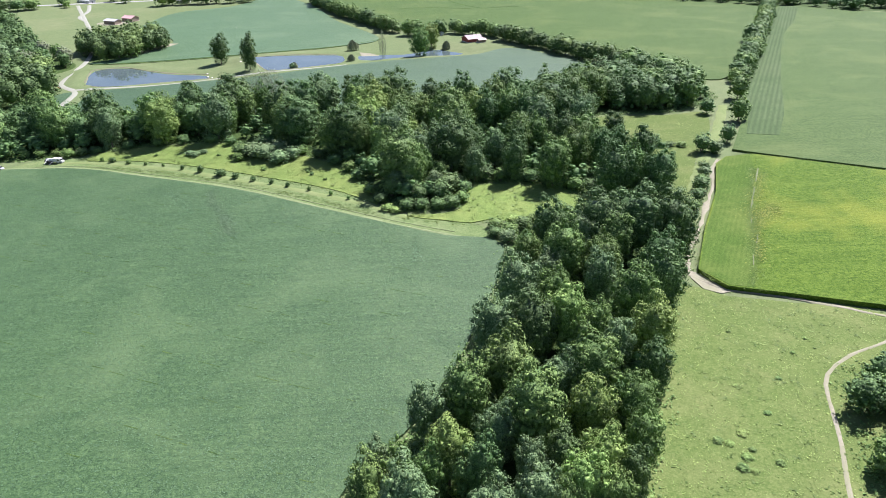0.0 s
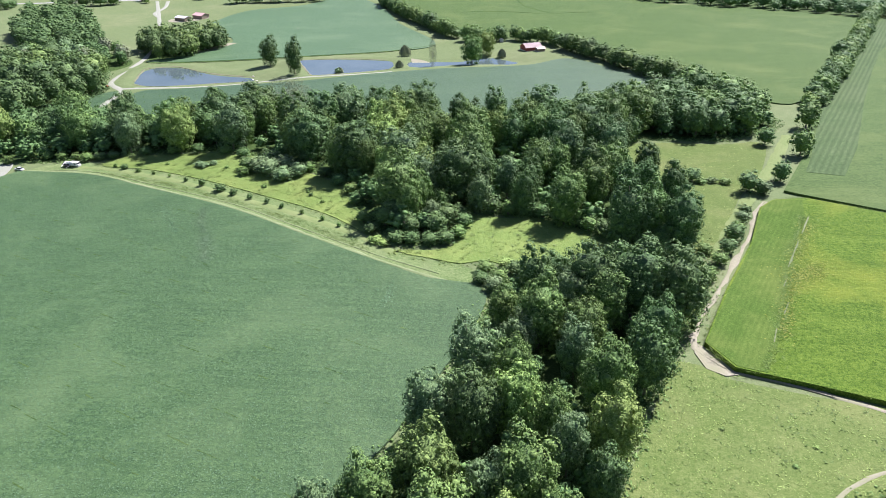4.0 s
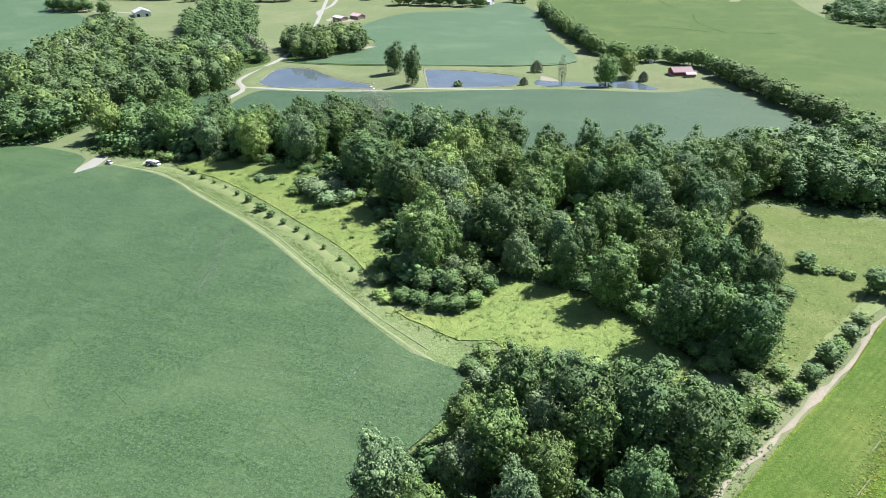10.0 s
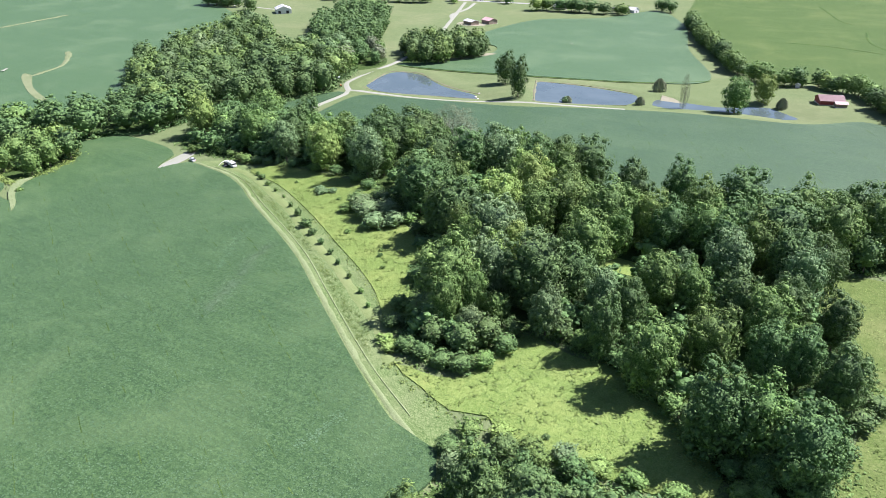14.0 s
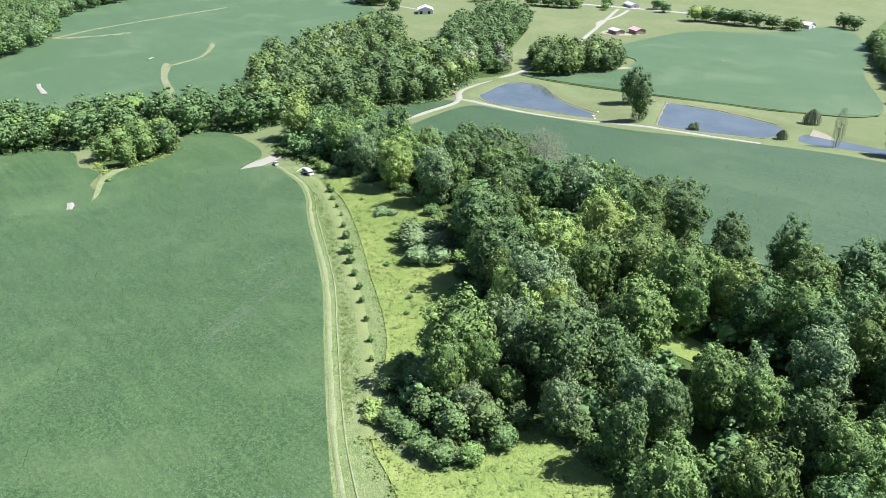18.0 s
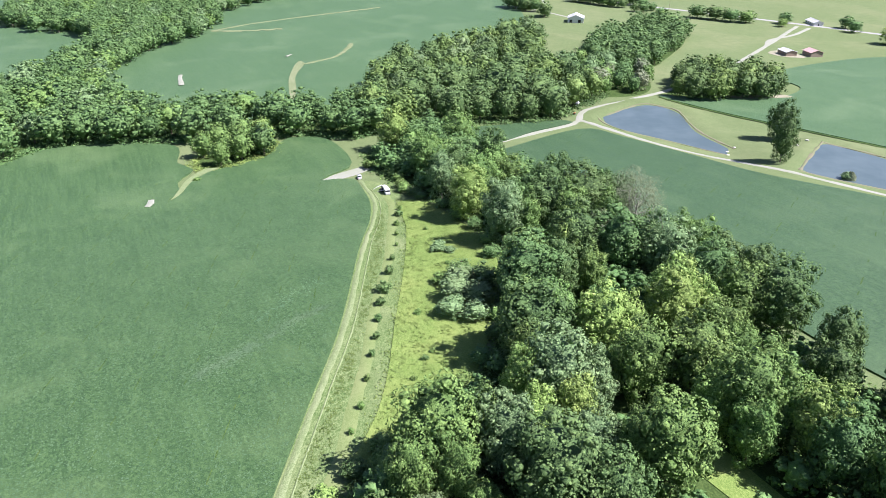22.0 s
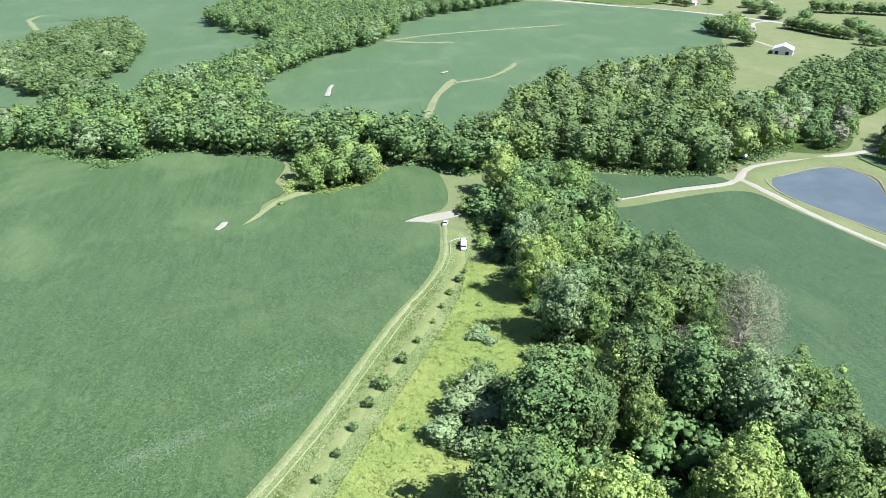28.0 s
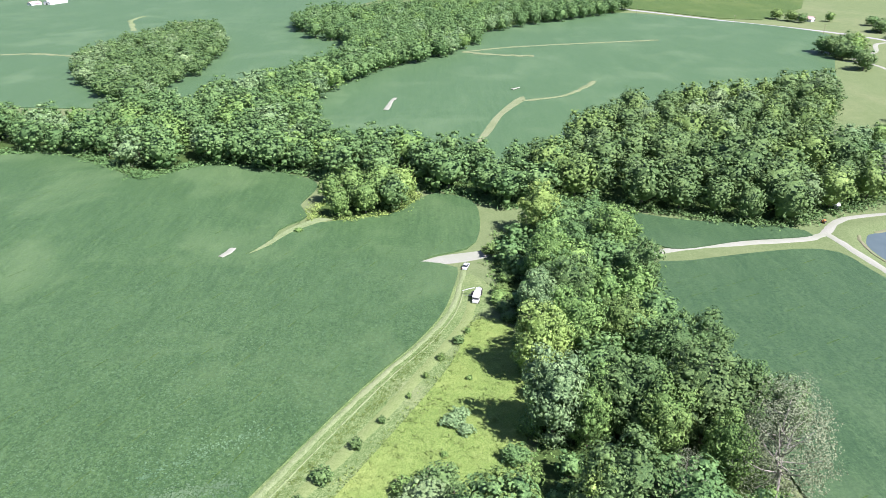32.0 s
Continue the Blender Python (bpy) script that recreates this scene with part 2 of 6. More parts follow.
ROWDIR = -25.0
M = {
    "lawn": vegetation("pasture grass", (0.098, 0.136, 0.054), (0.138, 0.180, 0.078), (0.176, 0.216, 0.100), (0.215, 0.23, 0.12), 1.3, 0.015, 0.75, 0.25),
    "strip": vegetation("mown field edge", (0.070, 0.120, 0.035), (0.145, 0.205, 0.075), (0.240, 0.295, 0.130), (0.25, 0.27, 0.14), 1.3, 0.06),
    "soy": canopy("soybean leaves", (0.028, 0.067, 0.020), (0.051, 0.104, 0.033), (0.085, 0.153, 0.053), (0.124, 0.190, 0.075), ROWDIR, 0.5, 0.4),
    # soybean green made paler and bluer, with distance haze put into the colour
    "soyhazed": canopy("soybean leaves paled for haze", (0.044, 0.096, 0.034), (0.065, 0.125, 0.048), (0.093, 0.160, 0.068), (0.116, 0.180, 0.082), 125.0, 0.45, 0.45),
    "soymid": canopy("deep green soybean leaves", (0.020, 0.056, 0.018), (0.039, 0.086, 0.029), (0.068, 0.125, 0.046), (0.090, 0.146, 0.061), 118.0, 0.5, 0.25, 0.06, 0.5, 0.35),
    "corn": canopy("corn leaves", (0.050, 0.102, 0.011), (0.094, 0.160, 0.019), (0.152, 0.220, 0.033), (0.250, 0.278, 0.042), -32.0, 0.45, 0.55, 0.0, 0.9, 0.03),
    "cornrow": vegetation("thin corn in rows", (0.042, 0.088, 0.015), (0.078, 0.136, 0.025), (0.126, 0.190, 0.041), (0.19, 0.225, 0.06), 1.6, 0.06, 0.9, 0.3, 64.0, 1.52, 0.8, 0.0, 0.10),
    "cornfar": canopy("ripening corn", (0.051, 0.090, 0.025), (0.079, 0.127, 0.037), (0.111, 0.162, 0.054), (0.142, 0.178, 0.060), -30.0, 0.4, 0.4, 0.0, 0.4, 0.03),
    "cornpale": vegetation("thin rows of corn", (0.050, 0.088, 0.032), (0.084, 0.128, 0.052), (0.125, 0.172, 0.078), (0.125, 0.16, 0.078), 0.9, 0.03, 0.8, 0.3, 63.0, 2.4, 0.7, 0.0, 0.2),
    "meadow": vegetation("tall weeds", (0.110, 0.178, 0.042), (0.178, 0.252, 0.065), (0.244, 0.314, 0.096), (0.308, 0.338, 0.110), 1.3, 0.07, 0.85, 0.45),
    "rough": vegetation("rough pasture", (0.074, 0.122, 0.030), (0.120, 0.166, 0.046), (0.170, 0.212, 0.074), (0.215, 0.228, 0.092), 1.2, 0.06, 0.85, 0.2),
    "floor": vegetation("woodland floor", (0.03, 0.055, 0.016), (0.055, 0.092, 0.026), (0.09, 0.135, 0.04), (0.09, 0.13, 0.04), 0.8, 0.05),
    "dirt": earth("bare tan soil", (0.215, 0.198, 0.138), (0.325, 0.302, 0.215), (0.225, 0.225, 0.13)),
    "gravel": earth("pale gravel", (0.222, 0.224, 0.180), (0.328, 0.334, 0.272), (0.25, 0.265, 0.195), 2.0),
    "asphalt": earth("worn pale asphalt", (0.25, 0.25, 0.245), (0.32, 0.315, 0.31), (0.34, 0.33, 0.32), 2.0, 0.8, 0.1),
    "mownpale": vegetation("pale mown margin", (0.125, 0.172, 0.068), (0.190, 0.240, 0.112), (0.260, 0.300, 0.160), (0.26, 0.28, 0.16), 1.4, 0.08),
    "dry": vegetation("dry grass", (0.120, 0.158, 0.072), (0.178, 0.212, 0.108), (0.235, 0.262, 0.145), (0.27, 0.275, 0.17), 1.2, 0.07, 0.8, 0.3),
    "weedline": vegetation("dark weedy line", (0.03, 0.06, 0.02), (0.06, 0.11, 0.03), (0.12, 0.19, 0.05), (0.15, 0.2, 0.06), 0.8, 0.05),
    "bank": earth("muddy bank", (0.11, 0.105, 0.06), (0.19, 0.175, 0.11), (0.14, 0.16, 0.07)),
    "lane": vegetation("short mown grass", (0.130, 0.178, 0.060), (0.172, 0.222, 0.084), (0.215, 0.262, 0.112), (0.24, 0.265, 0.12), 1.6, 0.08, 0.8, 0.15),
    "bark": plain("bark", (0.16, 0.13, 0.10), 0.9, 0, 0.4, 3.0, 0.6),
    "palebark": plain("pale bark", (0.30, 0.275, 0.235), 0.85, 0, 0.25, 3.0, 0.4),
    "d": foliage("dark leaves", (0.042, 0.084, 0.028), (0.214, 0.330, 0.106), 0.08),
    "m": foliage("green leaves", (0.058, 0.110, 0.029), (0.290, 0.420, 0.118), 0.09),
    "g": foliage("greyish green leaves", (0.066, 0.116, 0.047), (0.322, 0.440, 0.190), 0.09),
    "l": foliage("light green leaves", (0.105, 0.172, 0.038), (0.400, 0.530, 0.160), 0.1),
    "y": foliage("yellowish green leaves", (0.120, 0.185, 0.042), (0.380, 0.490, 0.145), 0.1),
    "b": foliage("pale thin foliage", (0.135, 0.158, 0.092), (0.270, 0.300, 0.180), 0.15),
    "weed": foliage("weed leaves", (0.135, 0.198, 0.050), (0.240, 0.305, 0.105), 0.35, 0.2),
    "rushes": foliage("rough grass tufts", (0.085, 0.130, 0.030), (0.170, 0.215, 0.066), 0.35, 0.2),
    "cornleaf": foliage("corn leaf", (0.085, 0.142, 0.020), (0.145, 0.210, 0.040), 0.35, 0.2),
    "soyleaf": foliage("soybean leaf", (0.070, 0.135, 0.064), (0.135, 0.215, 0.118), 0.3, 0.2),
    "soypale": foliage("pale soybean leaf", (0.088, 0.150, 0.078), (0.145, 0.218, 0.120), 0.3, 0.2),
    "cornyellow": foliage("yellowing corn leaf", (0.170, 0.205, 0.030), (0.235, 0.265, 0.048), 0.3, 0.2),
    "white": plain("white painted metal", (0.62, 0.62, 0.61), 0.4, 0, 0.06, 1.0),
    "red": plain("faded red metal roofing", (0.135, 0.055, 0.055), 0.5, 0, 0.2, 0.6),
    "pinkroof": plain("weathered pinkish roofing", (0.55, 0.36, 0.34), 0.6, 0, 0.15, 0.8),
    "greyroof": plain("pale grey roofing", (0.56, 0.56, 0.56), 0.5, 0, 0.12, 0.8),
    "darkroof": plain("dark shingle roofing", (0.14, 0.14, 0.15), 0.8, 0, 0.2, 1.5),
    "wood": plain("weathered boards", (0.27, 0.21, 0.16), 0.85, 0, 0.25, 1.5, 0.3),
    "redwall": plain("red boards", (0.30, 0.07, 0.06), 0.8, 0, 0.2, 1.5, 0.2),
    "dark": plain("shaded opening and machine black", (0.02, 0.02, 0.02), 0.9, 0, 0.2),
    "glass": plain("dark window glass", (0.03, 0.035, 0.04), 0.1, 0, 0.1),
    "tyre": plain("black rubber", (0.02, 0.02, 0.02), 0.9, 0, 0.2),
    "steel": plain("grey steel", (0.45, 0.45, 0.46), 0.4, 0.8, 0.1),
    "silver": plain("silver car paint", (0.62, 0.64, 0.66), 0.3, 0.3, 0.03),
    "orange": plain("orange machine paint", (0.55, 0.20, 0.06), 0.5, 0, 0.1),
    "stone": plain("pale limestone", (0.62, 0.59, 0.52), 0.9, 0, 0.2, 2.0, 0.3),
    "lamp": plain("red lamp glass", (0.4, 0.03, 0.03), 0.3, 0, 0.05),
    "water": water_mat(),
}


# ---- the lie of the land ----
LAND = (-2.52, 20.76, -6.18, -0.94, -13.28, -6.58, -6.66, 13.45, -2.95, 0.03)
SWELLS = [(-193, 308, -1.5), (-169, 310, -1.2), (-209, 221, -2.2), (-447, 270, -2.6), (-473, 358, 2.3), (-494, 419, -0.9),
          (-480, 638, 2.5), (41, 565, 0.5), (-294, 729, -1.2), (-115, 483, 4.7), (-223, 469, 1.1), (-153, 496, -7.7),
          (-119, 519, 3.2), (-53, 545, -3.2), (-89, 492, 0.4), (79, 181, -7.6), (119, 264, 1.4), (-12, 227, -6.4),
          (26, 196, 10.1), (-76, 270, 1.4), (-45, 268, 2.1), (-102, 301, 3.2)]
POND_WEST = [(-220, 466), (-229, 504), (-209, 511), (-176, 493), (-148, 487), (-142, 480), (-168, 471), (-196, 461), (-212, 461)]
POND_MIDDLE = [(-125, 527), (-110, 531), (-94, 533), (-64, 532), (-50, 529), (-43, 522), (-46, 513.5), (-56, 507), (-78, 495), (-104, 485), (-114, 503)]
POND_EAST = [(-46, 529), (-36, 530.5), (-25, 531.5), (-12, 532.5), (-2, 539), (4, 545), (14, 548), (22, 541), (33, 533), (31, 527.5), (21, 528), (8, 527), (-5.5, 525.5), (-21, 520), (-36, 513.5), (-44, 515)]


def curve_through(pts, step=4.0, closed=True):
    """A smooth line through a few corner points."""
    p = np.array(pts, float)
    n = len(p)
    out = []
    for i in range(n if closed else n - 1):
        a, b, c, d = (p[(i + k) % n] if closed else p[min(max(i + k, 0), n - 1)] for k in (-1, 0, 1, 2))
        m = max(1, int(np.hypot(*(c - b)) / step))
        for u in np.arange(m) / m:
            out.append(0.5 * (2 * b + (c - a) * u + (2 * a - 5 * b + 4 * c - d) * u * u + (3 * b - a - 3 * c + d) * u ** 3))
    if not closed:
        out.append(p[-1])
    return np.array(out)


def inside(poly, x, y):
    x, y = np.asarray(x, float), np.asarray(y, float)
    odd = np.zeros(x.shape, bool)
    for (x1, y1), (x2, y2) in zip(poly, np.roll(poly, -1, 0)):
        cut = (y1 > y) != (y2 > y)
        with np.errstate(divide="ignore", invalid="ignore"):
            odd ^= cut & (x < (x2 - x1) * (y - y1) / (y2 - y1) + x1)
    return odd


def distance(poly, x, y, closed=True):
    d = np.full(np.shape(x), 1e9)
    ends = np.roll(poly, -1, 0) if closed else poly[1:]
    for (x1, y1), (x2, y2) in zip(poly, ends):
        ex, ey = x2 - x1, y2 - y1
        u = np.clip(((x - x1) * ex + (y - y1) * ey) / (ex * ex + ey * ey + 1e-9), 0, 1)
        d = np.minimum(d, np.hypot(x - x1 - u * ex, y - y1 - u * ey))
    return d


def natural(x, y):
    u, w = np.tanh(x / 600.0), np.tanh((y - 350.0) / 600.0)
    h = sum(c * b for c, b in zip(LAND, (1 + 0 * u, u, w, u * u, u * w, w * w, u ** 3, u * u * w, u * w * w, w ** 3)))
    for px, py, a in SWELLS:
        h = h + a * np.exp(-((x - px) ** 2 + (y - py) ** 2) / (2 * 75.0 ** 2))
    return h


PONDS = [(curve_through(p, 5), z) for p, z in ((POND_WEST, -10.9), (POND_MIDDLE, -7.35), (POND_EAST, -7.4))]


def height(x, y):
    """The ground's height, with the ponds sunk into it."""
    x, y = np.asarray(x, float), np.asarray(y, float)
    h = natural(x, y)
    for poly, level in PONDS:
        near = (np.abs(x - poly[:, 0].mean()) < 120) & (np.abs(y - poly[:, 1].mean()) < 90)
        if not np.any(near):
            continue
        d = distance(poly, x, y)
        d = np.where(inside(poly, x, y), -d, d)
        k = np.clip(1 - (d - 4) / 14, 0, 1)
        k = k * k * (3 - 2 * k)
        h = np.where(near, h * (1 - k) + k * (level + np.clip(d * 0.14, -1.2, 0.9)), h)
    return h


def gh(x, y):
    return float(height(np.array([x]), np.array([y]))[0])


# ---- mesh helpers ----
def mesh_of(name, verts, faces, mats, index=None, smooth=False):
    """A mesh from arrays of corners and of equal-sided faces."""
    me = bpy.data.meshes.new(name)
    verts, faces = np.asarray(verts, np.float32), np.asarray(faces, np.int32)
    k = faces.shape[1]
    me.vertices.add(len(verts))
    me.vertices.foreach_set("co", verts.ravel())
    me.loops.add(faces.size)
    me.loops.foreach_set("vertex_index", faces.ravel())
    me.polygons.add(len(faces))
    me.polygons.foreach_set("loop_start", np.arange(0, faces.size, k, dtype=np.int32))
    me.polygons.foreach_set("loop_total", np.full(len(faces), k, np.int32))
    for m in mats if isinstance(mats, (list, tuple)) else [mats]:
        me.materials.append(m)
    if index is not None:
        me.polygons.foreach_set("material_index", np.asarray(index, np.int32))
    if smooth:
        me.polygons.foreach_set("use_smooth", np.ones(len(faces), bool))
    me.update(calc_edges=True)
    me.validate()
    return me


def thing(name, label, category, x=0.0, y=0.0, z=0.0, turn=0.0, group=""):
    ob = new(name)
    ob.matrix_world = pose(x, y, z, 0, 0, turn)
    ob.empty_display_size = 0.3
    return tagged(ob, label, category, group)


def part(name, data, parent, label="", at=None, mat=None):
    """One mesh (a mesh, or a bmesh with its material) under a thing or a part."""
    if isinstance(data, bmesh.types.BMesh):
        me = bpy.data.meshes.new(name)
        data.to_mesh(me)
        data.free()
        me.materials.append(mat)
        data = me
    ob = new(name, data)
    ob.parent = parent
    if at is not None:
        ob.matrix_basis = at
    if label:
        tagged(ob, label)
    return ob


def cover(name, outline, lift, mat, label, category, step=9.0, smooth=True, kind="structure", edge=5.0):
    """A crop, grass or earth cover that follows the land inside an outline, with a skirt down into the ground."""
    from mathutils import geometry
    b = curve_through(outline, edge) if smooth else curve_through(outline, 1e9)
    if not smooth:
        q = []
        for p1, p2 in zip(b, np.roll(b, -1, 0)):
            m = max(1, int(np.hypot(*(p2 - p1)) / edge))
            q += [p1 + (p2 - p1) * u / m for u in range(m)]
        b = np.array(q)
    lo, hi = b.min(0), b.max(0)
    gx, gy = np.meshgrid(np.arange(lo[0], hi[0], step), np.arange(lo[1], hi[1], step))
    gx, gy = gx.ravel(), gy.ravel()
    ok = inside(b, gx, gy)
    ok[ok] = distance(b, gx[ok], gy[ok]) > step * 0.4
    pts = np.concatenate([b, np.stack([gx[ok], gy[ok]], 1)])
    v, _, f, *_ = geometry.delaunay_2d_cdt([Vector(p) for p in pts], [], [list(range(len(b)))], 1, 1e-4)
    v = np.array([(p.x, p.y) for p in v])
    z = height(v[:, 0], v[:, 1]) + lift
    nv = len(v)
    verts = np.concatenate([np.c_[v, z], np.c_[b, height(b[:, 0], b[:, 1]) + lift], np.c_[b, height(b[:, 0], b[:, 1]) - 0.3]])
    tris = [list(t) for t in f if len(t) == 3]
    n = len(b)
    i = np.arange(n)
    j = (i + 1) % n
    sk = np.concatenate([np.stack([nv + i, nv + j, nv + n + j], 1), np.stack([nv + i, nv + n + j, nv + n + i], 1)])
    ob = new(name, mesh_of(name, verts, np.concatenate([np.array(tris), sk]), mat))
    return tagged(ob, label, category, "", kind)


def ribbon(name, line, width, mat, label, category, lift=0.09, kind="structure", wobble=0.0):
    """A road or track laid on the land, crowned a little."""
    p = curve_through(line, 4.0, False)
    d = np.gradient(p, axis=0)
    d /= np.hypot(d[:, 0], d[:, 1])[:, None] + 1e-9
    s = np.stack([-d[:, 1], d[:, 0]], 1)
    rnd = np.random.RandomState(len(p))
    verts, m = [], 5
    for k, u in enumerate(np.linspace(-0.5, 0.5, m)):
        w = width * (1 + wobble * (rnd.rand(len(p)) - 0.5) * 2) if k in (0, m - 1) else np.full(len(p), width)
        q = p + s * (u * w)[:, None]
        verts.append(np.c_[q, height(q[:, 0], q[:, 1]) + lift + (0.05 if 0 < k < m - 1 else -0.12)])
    n = len(p)
    f = [(a * n + i, a * n + i + 1, (a + 1) * n + i + 1, (a + 1) * n + i) for a in range(m - 1) for i in range(n - 1)]
    ob = new(name, mesh_of(name, np.concatenate(verts), [q[::-1] for q in f], mat))
    return tagged(ob, label, category, "", kind)


# ---- ground ----
def grid_lines(fine, far=5200.0):
    a = list(fine)
    s = a[-1] - a[-2]
    while a[-1] < far:
        s *= 1.18
        a.append(a[-1] + s)
    s = a[1] - a[0]
    while a[0] > -far:
        s *= 1.18
        a.insert(0, a[0] - s)
    return np.array(a)


gx = grid_lines([*np.arange(-1100, -240, 12.0), *np.arange(-240, 0, 3.0), *np.arange(0, 480, 12.0)])
gy = grid_lines([*np.arange(-120, 450, 12.0), *np.arange(450, 546, 3.0), *np.arange(546, 1050, 12.0)])
mx, my = np.meshgrid(gx, gy)
nx, ny = len(gx), len(gy)
idx = np.arange(nx * ny).reshape(ny, nx)
quads = np.stack([idx[:-1, :-1], idx[:-1, 1:], idx[1:, 1:], idx[1:, :-1]], -1).reshape(-1, 4)
tagged(new("ground", mesh_of("ground", np.stack([mx, my, height(mx, my)], -1).reshape(-1, 3), quads, M["lawn"], smooth=True)),
       "rolling farmland ground under light green mown grass", "ground", "", "structure")

# ---- fields and covers ----
SOY_MAIN = [(-17, 99), (-2, 120), (12, 152), (25, 200), (7, 208), (-11, 218), (-42, 237), (-71, 255), (-118, 279), (-139, 291),
            (-158, 299), (-176, 303), (-192, 305), (-196, 299), (-198, 291), (-203, 297), (-209, 309), (-216, 313), (-235, 316), (-259, 314), (-269, 298), (-254, 286),
            (-245, 279), (-239, 259), (-232, 241), (-214, 236), (-230, 236), (-244, 245), (-257, 240), (-285, 243), (-303, 215), (-310, 188), (-299, 172),
            (-288, 160), (-299, 147), (-330, 101), (-327, 60), (-330, -60), (-60, -70), (-25, 60)]
W_EDGE = [(-327, 60), (-332, 101), (-301, 147), (-291, 160), (-302, 172), (-313, 188), (-306, 215), (-291, 248), (-278, 290),
          (-268, 313), (-255, 326), (-255, 356), (-300, 348), (-310, 315), (-325, 290), (-335, 256), (-365, 236), (-437, 220), (-513, 241),
          (-628, 324), (-744, 378), (-850, 515), (-905, 530), (-930, 300), (-850, 150), (-744, 168), (-660, 224), (-567, 220),
          (-479, 167), (-440, 148), (-415, 108), (-378, 84), (-382, 40), (-370, -20), (-350, -60), (-335, -40)]
W_NORTH = [(-255, 356), (-251, 378), (-234, 414), (-230, 437), (-243, 462), (-259, 494), (-290, 505), (-315, 495), (-375, 530),
           (-440, 565), (-428, 520), (-412, 495), (-397, 440), (-370, 390), (-320, 370), (-300, 345)]
W_GROVE = [(-243, 247), (-240, 262), (-250, 283), (-268, 290), (-276, 276), (-260, 250)]
W_FAR = [(-455, 78), (-540, 18), (-620, -8), (-740, 0), (-800, 45), (-720, 88), (-630, 106), (-550, 112), (-490, 105), (-455, 112), (-430, 95)]
W_CLUMP = [(-250, 545), (-232, 532), (-207, 572), (-210, 600), (-240, 612), (-268, 578)]
W_BELT = [(-300, 560), (-345, 545), (-411, 628), (-430, 690), (-385, 690), (-330, 620)]
W_LINK = [(-259, 494), (-290, 505), (-315, 497), (-345, 545), (-305, 562), (-268, 545), (-250, 520)]
W_HILL = [(150, 860), (230, 790), (300, 735), (350, 700), (415, 650), (520, 560), (620, 640), (420, 850), (200, 980)]
W_MAIN = [(-225, 325), (-190, 318), (-160, 320), (-149, 323), (-108, 322), (-83, 314), (-64, 301), (-45, 289), (-33, 276), (-22, 252),
          (-8, 233), (8, 233), (13, 255), (38, 254), (55, 244), (70, 232), (88, 228), (92, 245), (88, 262), (93, 278), (80, 299), (72, 331),
          (95, 343), (122, 342), (150, 360), (156, 380), (146, 400), (122, 424), (94, 398), (65, 368), (28, 357), (-18, 357), (-75, 364),
          (-105, 366), (-136, 362), (-171, 369), (-200, 372), (-235, 356)]
W_FRONT = [(-30, 60), (-15, 98), (0, 120), (14, 152), (27, 198), (36, 212), (70, 218), (88, 222), (85, 203), (73, 178), (62, 153),
           (51, 122), (41, 97), (30, 60)]
W_CORNER = [(97, 126), (108, 133), (128, 128), (122, 90), (95, 70), (86, 92)]
WOODS = [W_LINK, W_EDGE, W_NORTH, W_GROVE, W_FAR, W_CLUMP, W_BELT, W_HILL, W_MAIN, W_FRONT, W_CORNER]

cover("soybean_field", SOY_MAIN, 0.7, M["soy"], "broad green soybean field with faint sown rows", "field", 8.0)
cover("soybean_field", [(-196, 388), (-206, 440), (-185, 450), (-146, 457), (-107, 463), (-67, 481), (-18, 501), (36, 510), (66, 530),
                        (96, 487), (119, 437), (82, 410), (30, 368), (-18, 364), (-75, 370), (-136, 366), (-190, 374)], 0.5, M["soymid"],
      "green soybean field between the woods and the ponds", "field", 10.0)
cover("soybean_field", [(-248, 366), (-234, 400), (-228, 434), (-219, 444), (-214, 415), (-207, 385), (-225, 372)], 0.5, M["soymid"],
      "small wedge of soybeans beside the gravel drive", "field", 8.0)
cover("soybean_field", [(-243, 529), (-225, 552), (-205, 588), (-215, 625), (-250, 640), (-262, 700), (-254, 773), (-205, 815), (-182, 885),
                        (-160, 880), (-115, 800), (-80, 696), (-35, 596), (-78, 563), (-158, 543), (-215, 531)], 0.5, M["soyhazed"],
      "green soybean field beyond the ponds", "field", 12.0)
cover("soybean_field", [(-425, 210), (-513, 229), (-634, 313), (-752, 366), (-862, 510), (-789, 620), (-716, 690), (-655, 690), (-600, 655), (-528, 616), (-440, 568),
                        (-420, 518), (-412, 495), (-397, 440), (-370, 390), (-320, 368), (-310, 315), (-335, 256)], 0.4, M["soyhazed"],
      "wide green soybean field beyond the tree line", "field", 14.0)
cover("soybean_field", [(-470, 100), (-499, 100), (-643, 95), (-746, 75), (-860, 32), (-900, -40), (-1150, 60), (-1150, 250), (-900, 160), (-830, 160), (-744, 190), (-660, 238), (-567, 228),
                        (-479, 178), (-440, 152)], 0.4, M["soyhazed"], "distant green soybean field behind a wooded strip", "field", 16.0)
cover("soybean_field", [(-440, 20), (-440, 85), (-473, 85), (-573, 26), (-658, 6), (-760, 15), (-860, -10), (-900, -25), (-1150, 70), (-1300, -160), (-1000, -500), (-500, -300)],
      0.43, M["soyhazed"], "distant green soybean field with a pale grass line", "field", 18.0)
cover("corn_field", [(136, 273), (178, 249), (240, 210), (190, 110), (124, 158), (102, 166), (86, 171), (81, 181), (93, 208.5), (107.5, 237.5), (117.5, 264), (124, 271)],
      1.5, M["corn"], "bright yellow-green corn field in rows", "field", 7.0, False)
